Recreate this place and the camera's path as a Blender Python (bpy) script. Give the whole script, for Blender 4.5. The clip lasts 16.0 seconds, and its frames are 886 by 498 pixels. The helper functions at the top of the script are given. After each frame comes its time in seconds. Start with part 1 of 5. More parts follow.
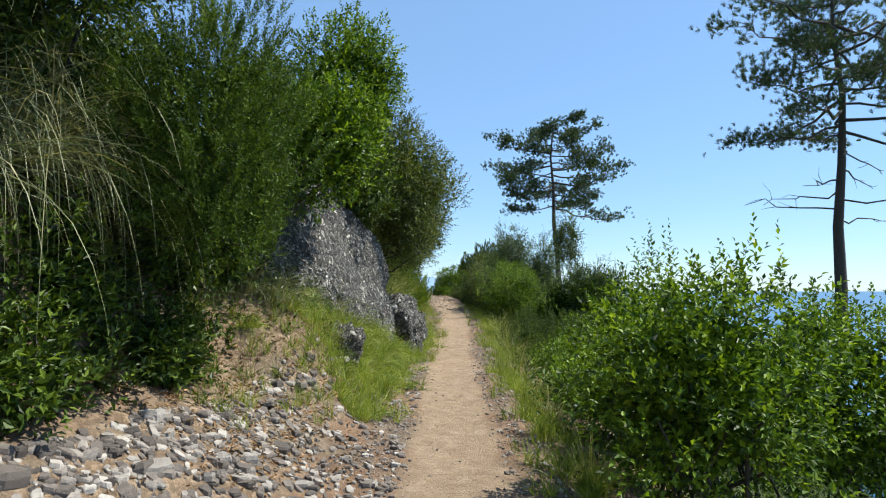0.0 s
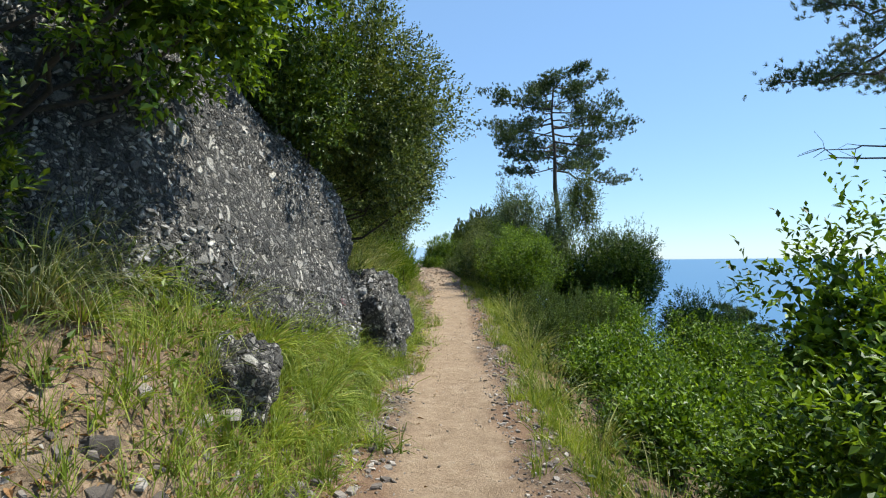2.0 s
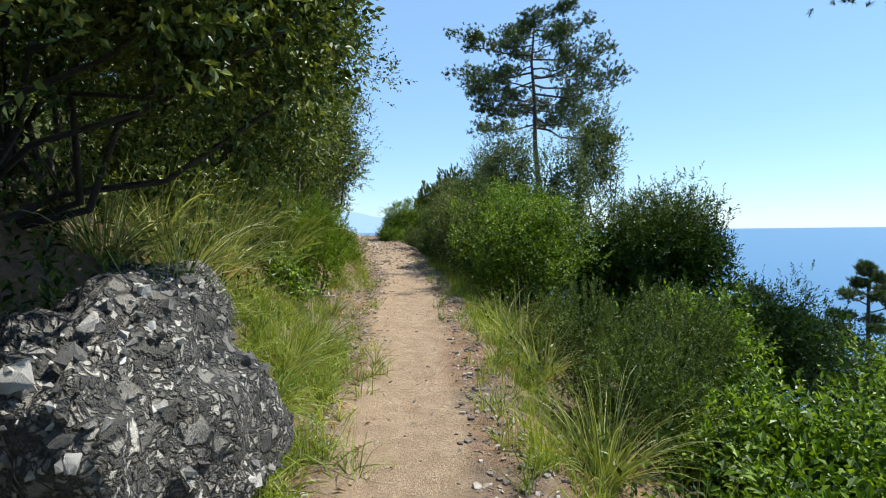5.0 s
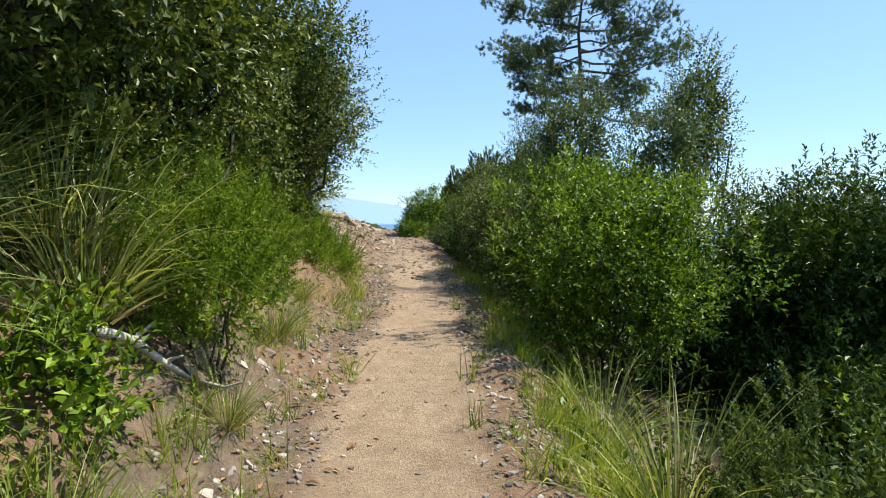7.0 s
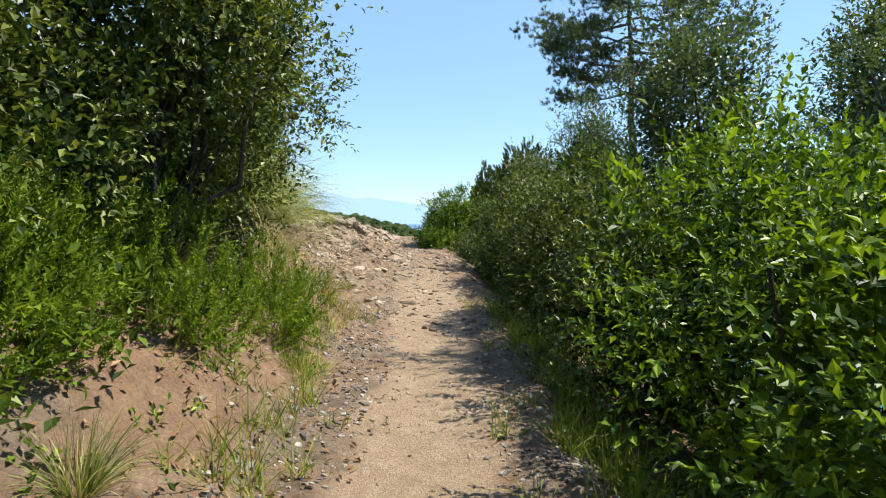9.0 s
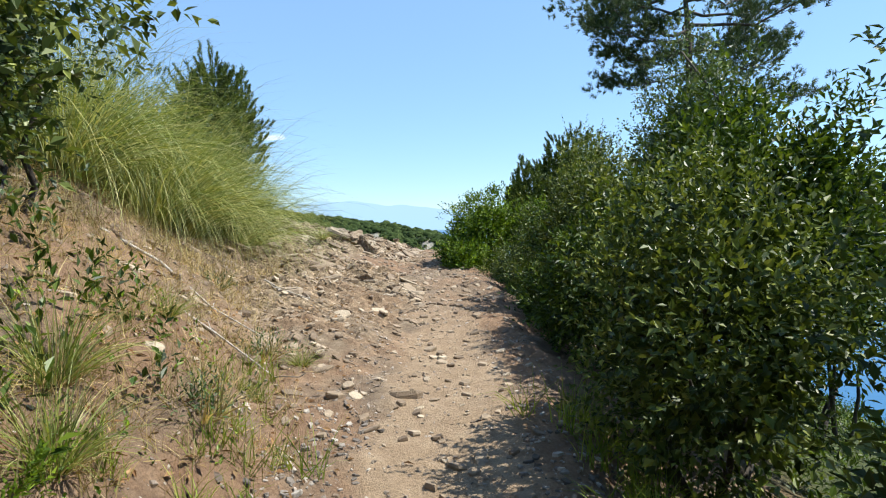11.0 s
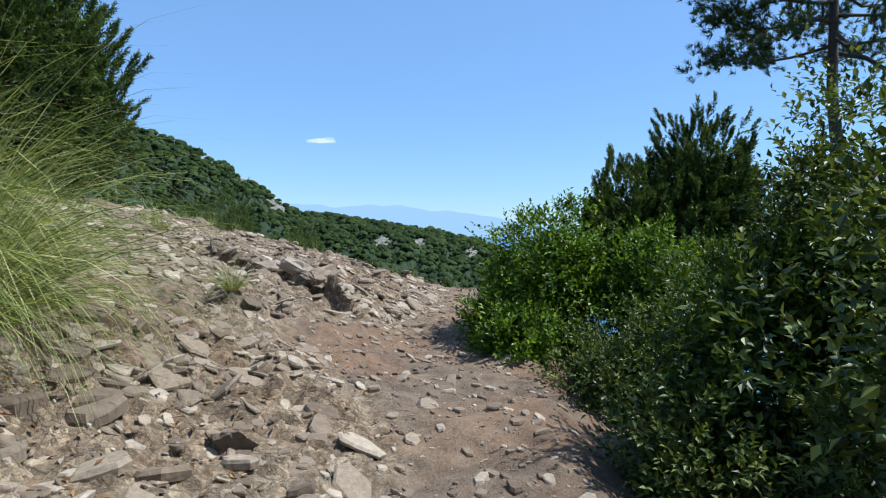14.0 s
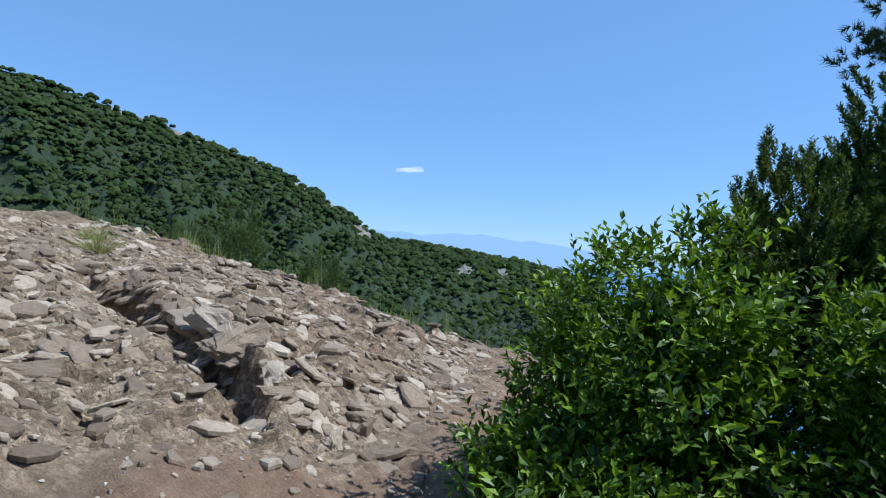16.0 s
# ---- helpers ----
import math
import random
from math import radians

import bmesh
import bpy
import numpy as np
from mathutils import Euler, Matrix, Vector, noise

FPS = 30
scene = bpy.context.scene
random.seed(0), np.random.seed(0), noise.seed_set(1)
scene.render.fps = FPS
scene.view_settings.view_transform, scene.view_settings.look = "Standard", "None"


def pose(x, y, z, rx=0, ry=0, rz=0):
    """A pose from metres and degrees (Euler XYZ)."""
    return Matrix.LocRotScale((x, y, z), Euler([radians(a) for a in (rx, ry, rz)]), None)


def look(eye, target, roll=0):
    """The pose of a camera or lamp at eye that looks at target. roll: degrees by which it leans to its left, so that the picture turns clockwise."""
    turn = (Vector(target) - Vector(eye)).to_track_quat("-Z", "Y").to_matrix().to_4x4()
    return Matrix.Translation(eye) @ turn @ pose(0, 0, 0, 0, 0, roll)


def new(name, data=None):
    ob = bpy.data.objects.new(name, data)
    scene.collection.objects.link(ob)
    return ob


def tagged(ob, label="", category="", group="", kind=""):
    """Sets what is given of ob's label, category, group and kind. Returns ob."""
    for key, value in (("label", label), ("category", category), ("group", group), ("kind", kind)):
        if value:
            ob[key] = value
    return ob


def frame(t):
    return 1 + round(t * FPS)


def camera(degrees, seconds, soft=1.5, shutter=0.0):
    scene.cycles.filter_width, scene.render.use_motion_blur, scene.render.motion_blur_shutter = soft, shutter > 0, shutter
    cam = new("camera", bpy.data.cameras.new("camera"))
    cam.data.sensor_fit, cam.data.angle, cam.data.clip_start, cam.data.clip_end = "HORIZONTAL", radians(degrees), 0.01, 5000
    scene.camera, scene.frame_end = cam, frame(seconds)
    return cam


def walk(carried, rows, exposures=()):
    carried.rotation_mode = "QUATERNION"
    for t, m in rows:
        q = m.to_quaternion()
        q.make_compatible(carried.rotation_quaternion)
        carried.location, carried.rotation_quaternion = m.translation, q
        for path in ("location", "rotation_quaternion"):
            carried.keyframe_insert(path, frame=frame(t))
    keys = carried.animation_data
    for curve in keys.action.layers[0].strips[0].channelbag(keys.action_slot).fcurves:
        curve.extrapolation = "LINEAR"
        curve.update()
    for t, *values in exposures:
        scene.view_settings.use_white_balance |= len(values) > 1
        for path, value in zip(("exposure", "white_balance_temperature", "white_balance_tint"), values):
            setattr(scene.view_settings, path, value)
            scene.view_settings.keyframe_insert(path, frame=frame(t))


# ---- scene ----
cam = camera(74.0, 16.0, soft=1.15)
# seconds, x, y, z, rx, ry, rz
PATH = [
    (0.0, 0.000, 0.000, 1.300, 93.70, -0.00, 0.00),
    (0.5, 0.018, 0.958, 1.272, 94.90, -0.06, -0.61),
    (1.0, 0.036, 1.914, 1.261, 92.90, 0.01, -1.70),
    (1.5, 0.000, 2.832, 1.303, 92.60, 1.35, 0.79),
    (2.0, -0.018, 3.786, 1.328, 90.80, 0.56, -0.87),
    (2.5, -0.054, 4.706, 1.334, 88.20, 0.21, -1.69),
    (3.0, -0.018, 5.605, 1.374, 85.89, 1.39, -4.42),
    (3.5, 0.018, 6.524, 1.379, 87.40, -0.67, -2.05),
    (4.0, 0.090, 7.448, 1.331, 87.49, 0.34, -3.79),
    (6.5, 0.378, 12.169, 1.401, 88.49, 0.68, -4.37),
    (7.0, 0.450, 13.106, 1.408, 87.10, -0.32, -1.32),
    (7.5, 0.540, 13.988, 1.447, 88.50, 1.03, -0.43),
    (8.0, 0.540, 14.888, 1.469, 88.60, -0.43, 2.08),
    (8.5, 0.540, 15.786, 1.527, 88.80, 0.71, 1.45),
    (9.0, 0.540, 16.684, 1.585, 87.10, -0.20, 1.59),
    (9.5, 0.540, 17.565, 1.642, 88.30, 0.93, 1.16),
    (12.0, 0.400, 22.032, 1.741, 87.20, 0.12, 7.30),
    (12.5, 0.342, 23.051, 1.795, 88.60, -1.37, 7.66),
    (13.0, 0.304, 24.041, 1.873, 90.10, -0.52, 8.82),
    (13.5, 0.230, 24.989, 1.969, 88.61, -0.63, 10.93),
    (14.0, 0.191, 25.917, 2.082, 88.30, -0.62, 8.93),
    (14.5, 0.205, 26.865, 2.123, 90.10, -0.65, 8.13),
    (15.0, 0.238, 27.782, 2.126, 88.50, -0.89, 4.63),
    (15.5, 0.238, 28.648, 2.154, 90.21, -2.17, 12.49),
    (16.0, 0.144, 29.504, 2.183, 90.93, -2.49, 17.11),
]
EXPOSURES = [(0.0, 0.58, 6350, 6), (4.0, 0.62, 6300, 6), (8.0, 0.84, 6650, 7), (9.5, 0.86, 6650, 7), (12.0, 0.64, 6100, 6), (14.0, 0.36, 5650, 7), (16.0, 0.18, 5350, 8)]
walk(cam, [(r[0], pose(*r[1:])) for r in PATH], EXPOSURES)

# ---- world and sun ----
SUN_EL, SUN_AZ = 57.0, 79.0          # elevation; degrees clockwise from straight ahead (+y)
world = bpy.data.worlds.new("sky")
scene.world = world
world.use_nodes = True
wn = world.node_tree.nodes
sky = wn.new("ShaderNodeTexSky")
sky.sky_type, sky.sun_disc = "NISHITA", False
sky.sun_elevation, sky.sun_rotation = radians(SUN_EL), radians(SUN_AZ)
sky.altitude, sky.air_density, sky.dust_density, sky.ozone_density = 900.0, 1.1, 0.1, 2.6
wn["Background"].inputs["Strength"].default_value = 0.10
tint = wn.new("ShaderNodeMix")
tint.data_type, tint.blend_type = "RGBA", "MULTIPLY"
tint.inputs[0].default_value, tint.inputs[7].default_value = 1.0, (0.86, 0.98, 1.12, 1)
world.node_tree.links.new(sky.outputs[0], tint.inputs[6])
even = wn.new("ShaderNodeMix")
even.data_type = "RGBA"
even.inputs[0].default_value, even.inputs[7].default_value = 0.38, (3.2, 5.2, 8.2, 1)
world.node_tree.links.new(tint.outputs[2], even.inputs[6])
world.node_tree.links.new(even.outputs[2], wn["Background"].inputs["Color"])
sun = new("sun", bpy.data.lights.new("sun", "SUN"))
sun.data.energy, sun.data.angle, sun.data.color = 5.0, radians(0.6), (1.0, 0.95, 0.86)
_sd = Vector((math.sin(radians(SUN_AZ)) * math.cos(radians(SUN_EL)), math.cos(radians(SUN_AZ)) * math.cos(radians(SUN_EL)), math.sin(radians(SUN_EL))))
sun.matrix_basis = look(_sd * 50, (0, 0, 0))


# ---- materials ----
def material(name):
    m = bpy.data.materials.new(name)
    m.use_nodes = True
    return m, m.node_tree.nodes, m.node_tree.links, m.node_tree.nodes["Principled BSDF"]


def ramp(nodes, stops):
    r = nodes.new("ShaderNodeValToRGB")
    e = r.color_ramp.elements
    while len(e) < len(stops):
        e.new(0.5)
    for i, (p, c) in enumerate(stops):
        e[i].position, e[i].color = p, (*c, 1)
    return r


def tex_noise(nodes, links, scale, detail=5.0, rough=0.6, coord="Object"):
    c = nodes.new("ShaderNodeTexCoord")
    n = nodes.new("ShaderNodeTexNoise")
    n.inputs["Scale"].default_value, n.inputs["Detail"].default_value, n.inputs["Roughness"].default_value = scale, detail, rough
    links.new(c.outputs[coord], n.inputs["Vector"])
    return n


def mixed(nodes, links, fac, a, b, blend="MIX"):
    x = nodes.new("ShaderNodeMix")
    x.data_type, x.blend_type = "RGBA", blend
    for sock, v in ((x.inputs[0], fac), (x.inputs[6], a), (x.inputs[7], b)):
        if isinstance(v, (int, float)):
            sock.default_value = v
        elif isinstance(v, tuple):
            sock.default_value = (*v, 1)
        else:
            links.new(v, sock)
    return x.outputs[2]


def bumped(nodes, links, bsdf, height, strength, distance):
    b = nodes.new("ShaderNodeBump")
    b.inputs["Strength"].default_value, b.inputs["Distance"].default_value = strength, distance
    links.new(height, b.inputs["Height"])
    links.new(b.outputs[0], bsdf.inputs["Normal"])


def leaf_material(name, dark, mid, light, rough=0.4, through_light=0.35, spec=0.5):
    """Leaves: each island its own tone, with patches of tone over the whole plant, and light coming through."""
    m, n, l, p = material(name)
    g = n.new("ShaderNodeNewGeometry")
    r = ramp(n, ((0.0, dark), (0.55, mid), (1.0, light)))
    l.new(g.outputs["Random Per Island"], r.inputs[0])
    t = tex_noise(n, l, 2.4, 3.0)
    patch = ramp(n, ((0.34, (0.50, 0.56, 0.5)), (0.66, (1.22, 1.15, 1.0))))
    l.new(t.outputs[0], patch.inputs[0])
    col = mixed(n, l, 1.0, r.outputs[0], patch.outputs[0], "MULTIPLY")
    l.new(col, p.inputs["Base Color"])
    p.inputs["Roughness"].default_value = rough
    p.inputs["Specular IOR Level"].default_value = spec
    tr = n.new("ShaderNodeBsdfTranslucent")
    warm = mixed(n, l, 1.0, col, (1.5, 1.45, 0.7), "MULTIPLY")
    l.new(warm, tr.inputs["Color"])
    mx = n.new("ShaderNodeMixShader")
    mx.inputs[0].default_value = through_light
    l.new(p.outputs[0], mx.inputs[1])
    l.new(tr.outputs[0], mx.inputs[2])
    l.new(mx.outputs[0], n["Material Output"].inputs["Surface"])
    return m


LEAF_BRIGHT = leaf_material("bright_leaf", (0.022, 0.048, 0.004), (0.100, 0.178, 0.010), (0.255, 0.370, 0.030), 0.45, 0.30, 0.30)
LEAF_OAK = leaf_material("oak_leaf", (0.026, 0.046, 0.010), (0.092, 0.132, 0.024), (0.245, 0.280, 0.076), 0.45, 0.22, 0.32)
LEAF_GREY = leaf_material("greyish_leaf", (0.05, 0.085, 0.035), (0.085, 0.13, 0.05), (0.15, 0.19, 0.09), 0.45, 0.25)
LEAF_DARK = leaf_material("dark_leaf", (0.015, 0.032, 0.004), (0.054, 0.098, 0.010), (0.155, 0.220, 0.024), 0.45, 0.20, 0.30)
HEATHER = leaf_material("heather_needle", (0.065, 0.112, 0.012), (0.125, 0.200, 0.015), (0.210, 0.295, 0.028), 0.6, 0.38, 0.2)
HEATHER_DARK = leaf_material("dark_heather_needle", (0.034, 0.056, 0.015), (0.078, 0.118, 0.027), (0.150, 0.200, 0.052), 0.6, 0.24, 0.2)
HEATHER_MID = leaf_material("green_heather_needle", (0.030, 0.058, 0.009), (0.072, 0.125, 0.014), (0.135, 0.205, 0.026), 0.6, 0.26, 0.2)
PINE = leaf_material("pine_needle", (0.035, 0.065, 0.025), (0.06, 0.10, 0.035), (0.11, 0.14, 0.05), 0.5, 0.2, 0.4)
GRASS = leaf_material("fresh_grass", (0.13, 0.20, 0.026), (0.22, 0.29, 0.042), (0.36, 0.39, 0.095), 0.5, 0.35, 0.3)
TUSSOCK = leaf_material("tussock_grass", (0.12, 0.17, 0.04), (0.25, 0.29, 0.08), (0.52, 0.50, 0.26), 0.5, 0.3, 0.35)
STRAW = leaf_material("dry_grass", (0.28, 0.20, 0.10), (0.42, 0.32, 0.17), (0.60, 0.50, 0.30), 0.7, 0.2, 0.2)
LITTER = leaf_material("dead_leaf", (0.14, 0.07, 0.035), (0.25, 0.14, 0.07), (0.42, 0.27, 0.16), 0.7, 0.1, 0.2)


def bark_material(name, a, b):
    m, n, l, p = material(name)
    t = tex_noise(n, l, 22.0, 6.0, 0.7)
    r = ramp(n, ((0.3, a), (0.7, b)))
    l.new(t.outputs[0], r.inputs[0])
    l.new(r.outputs[0], p.inputs["Base Color"])
    p.inputs["Roughness"].default_value = 0.9
    bumped(n, l, p, t.outputs[0], 0.7, 0.02)
    return m


BARK = bark_material("grey_brown_bark", (0.025, 0.02, 0.016), (0.08, 0.066, 0.053))
PINE_BARK = bark_material("pine_bark", (0.03, 0.024, 0.02), (0.10, 0.078, 0.064))
DEADWOOD = bark_material("bleached_wood", (0.30, 0.26, 0.22), (0.52, 0.48, 0.42))


def conglomerate_material():
    """Grey puddingstone: broken pebbles of many greys and two sizes in a darker cement."""
    m, n, l, p = material("conglomerate")
    c = n.new("ShaderNodeTexCoord")
    warp = tex_noise(n, l, 11.0, 4.0)
    off = n.new("ShaderNodeVectorMath")
    off.operation = "MULTIPLY_ADD"
    l.new(warp.outputs["Color"], off.inputs[0])
    off.inputs[1].default_value = (0.09, 0.09, 0.09)
    l.new(c.outputs["Object"], off.inputs[2])

    def cells(scale, lo, hi):
        v, e = n.new("ShaderNodeTexVoronoi"), n.new("ShaderNodeTexVoronoi")
        e.feature = "DISTANCE_TO_EDGE"
        for t in (v, e):
            t.inputs["Scale"].default_value = scale
            l.new(off.outputs[0], t.inputs["Vector"])
        sep = n.new("ShaderNodeSeparateColor")
        l.new(v.outputs["Color"], sep.inputs[0])
        edge = ramp(n, ((lo, (0, 0, 0)), (hi, (1, 1, 1))))
        l.new(e.outputs["Distance"], edge.inputs[0])
        return sep, edge

    big_c, big_e = cells(11.0, 0.03, 0.16)
    small_c, small_e = cells(30.0, 0.03, 0.20)
    tones = ((0.0, (0.04, 0.038, 0.035)), (0.30, (0.125, 0.12, 0.11)), (0.55, (0.26, 0.248, 0.225)), (0.8, (0.44, 0.42, 0.38)), (1.0, (0.72, 0.69, 0.63)))
    tone_s, tone_b = ramp(n, tones), ramp(n, tones)
    l.new(small_c.outputs[0], tone_s.inputs[0])
    l.new(big_c.outputs[0], tone_b.inputs[0])
    use_big = ramp(n, ((0.76, (0, 0, 0)), (0.78, (1, 1, 1))))
    l.new(big_c.outputs[1], use_big.inputs[0])
    fine = tex_noise(n, l, 85.0, 4.0, 0.75)
    cement = ramp(n, ((0.3, (0.035, 0.033, 0.031)), (0.7, (0.13, 0.125, 0.115))))
    l.new(fine.outputs[0], cement.inputs[0])
    small = mixed(n, l, small_e.outputs[0], cement.outputs[0], tone_s.outputs[0])
    large = mixed(n, l, big_e.outputs[0], cement.outputs[0], tone_b.outputs[0])
    col = mixed(n, l, use_big.outputs[0], small, large)
    stain_n = tex_noise(n, l, 1.7, 5.0)
    stain = ramp(n, ((0.35, (0.55, 0.54, 0.53)), (0.65, (1.12, 1.08, 1.02))))
    l.new(stain_n.outputs[0], stain.inputs[0])
    grain = ramp(n, ((0.3, (0.7, 0.7, 0.7)), (0.7, (1.2, 1.2, 1.2))))
    l.new(fine.outputs[0], grain.inputs[0])
    col = mixed(n, l, 1.0, mixed(n, l, 1.0, col, stain.outputs[0], "MULTIPLY"), grain.outputs[0], "MULTIPLY")
    l.new(col, p.inputs["Base Color"])
    p.inputs["Roughness"].default_value = 0.9
    h = mixed(n, l, use_big.outputs[0], small_e.outputs[0], big_e.outputs[0])
    bumped(n, l, p, mixed(n, l, 0.3, h, fine.outputs[0]), 1.0, 0.06)
    return m


def stone_material(name, a, b, c):
    """Loose stones: a tone for every object or island, with fine grain."""
    m, n, l, p = material(name)
    g = n.new("ShaderNodeNewGeometry")
    o = n.new("ShaderNodeObjectInfo")
    add = n.new("ShaderNodeMath")
    add.operation = "ADD"
    l.new(g.outputs["Random Per Island"], add.inputs[0])
    l.new(o.outputs["Random"], add.inputs[1])
    fr = n.new("ShaderNodeMath")
    fr.operation = "FRACT"
    l.new(add.outputs[0], fr.inputs[0])
    r = ramp(n, ((0.0, a), (0.55, b), (1.0, c)))
    l.new(fr.outputs[0], r.inputs[0])
    t = tex_noise(n, l, 28.0, 6.0, 0.7)
    s = ramp(n, ((0.3, (0.6, 0.6, 0.6)), (0.7, (1.15, 1.12, 1.08))))
    l.new(t.outputs[0], s.inputs[0])
    l.new(mixed(n, l, 1.0, r.outputs[0], s.outputs[0], "MULTIPLY"), p.inputs["Base Color"])
    p.inputs["Roughness"].default_value = 0.85
    bumped(n, l, p, t.outputs[0], 0.8, 0.012)
    return m


CONGLOMERATE = conglomerate_material()
PEBBLE = stone_material("embedded_pebble", (0.06, 0.058, 0.056), (0.17, 0.165, 0.155), (0.55, 0.53, 0.50))
ROCK = stone_material("pale_rock", (0.150, 0.105, 0.070), (0.285, 0.215, 0.148), (0.48, 0.395, 0.295))
GRAVEL = stone_material("gravel", (0.15, 0.12, 0.10), (0.28, 0.225, 0.18), (0.52, 0.46, 0.40))
GRAVEL_GREY = stone_material("grey_rubble", (0.085, 0.070, 0.060), (0.195, 0.165, 0.142), (0.46, 0.42, 0.375))


# ---- lie of the land ----
def lerp_table(v, table):
    t = np.array(table, float)
    return np.interp(v, t[:, 0], t[:, 1])


def smooth(a, b, v):
    u = np.clip((v - a) / (b - a), 0, 1)
    return u * u * (3 - 2 * u)


PROFILE = [(-60, -0.6), (-5, -0.32), (0, -0.2), (6.5, -0.13), (10.5, -0.08), (14, 0.12), (18, 0.34), (22.5, 0.42), (28, 0.70), (31, 0.80), (33.3, 0.86), (37, 0.95), (60, 0.95)]
MIDDLE = [(-5, 0.05), (10, 0.12), (16, 0.30), (21, 0.36), (25, 0.12), (28, -0.15), (33, -0.6), (40, -1.2)]
TOE = [(-10, -1.1), (0, -1.0), (3, -1.0), (6, -0.95), (8, -0.90), (10.5, -0.78), (12, -0.52), (15, -0.42), (20, -0.42), (23, -0.65), (26, -2.0), (29, -2.8), (40, -3.9)]


def wavy(x, y, s, k):
    """A cheap smooth unevenness, about -1 to 1."""
    return (np.sin(x * s + 1.3 * k) * np.cos(y * s * 0.83 + 2.1 * k) + 0.6 * np.sin(x * s * 2.1 - y * s * 1.7 + 0.7 * k) + 0.4 * np.cos(x * s * 3.7 + y * s * 4.3 + k)) / 2.0


def dice(i, j, seed):
    h = (i.astype(np.int64) * 374761393 + j.astype(np.int64) * 668265263 + seed * 1442695041) & 0xFFFFFFFF
    h = ((h ^ (h >> 13)) * 1274126177) & 0xFFFFFFFF
    return ((h ^ (h >> 16)) & 0xFFFF) / 65535.0


def lattice(x, y, s, seed):
    """Value noise of s cells a metre, 0 to 1."""
    u, v = x * s, y * s
    i, j = np.floor(u), np.floor(v)
    a, c = u - i, v - j
    a, c = a * a * (3 - 2 * a), c * c * (3 - 2 * c)
    return (dice(i, j, seed) * (1 - a) + dice(i + 1, j, seed) * a) * (1 - c) + (dice(i, j + 1, seed) * (1 - a) + dice(i + 1, j + 1, seed) * a) * c


def blocks(x, y, s, seed):
    """Broken blocks: flat-topped cells of s a metre with gaps between, 0 to 1."""
    u, v = (x * 0.94 + y * 0.34) * s + 0.6 * lattice(x, y, s * 0.8, seed + 1), (y * 0.94 - x * 0.34) * s * 1.5 + 0.6 * lattice(x, y, s * 0.8, seed + 2)
    i, j = np.floor(u), np.floor(v)
    gap = np.minimum(np.minimum(u - i, i + 1 - u), np.minimum(v - j, j + 1 - v))
    return dice(i, j, seed) * smooth(0.02, 0.22, gap)


def soil_gap(y):
    """How far the bare reddish soil reaches into the bedrock beside the path."""
    return 1.25 * np.exp(-((y - 31.7) / 1.0) ** 2)


def ledge_line(x):
    return 32.85 + 0.60 * np.clip(-x - 2.0, 0, 1.2) + 0.48 * np.maximum(0, -x - 3.2)


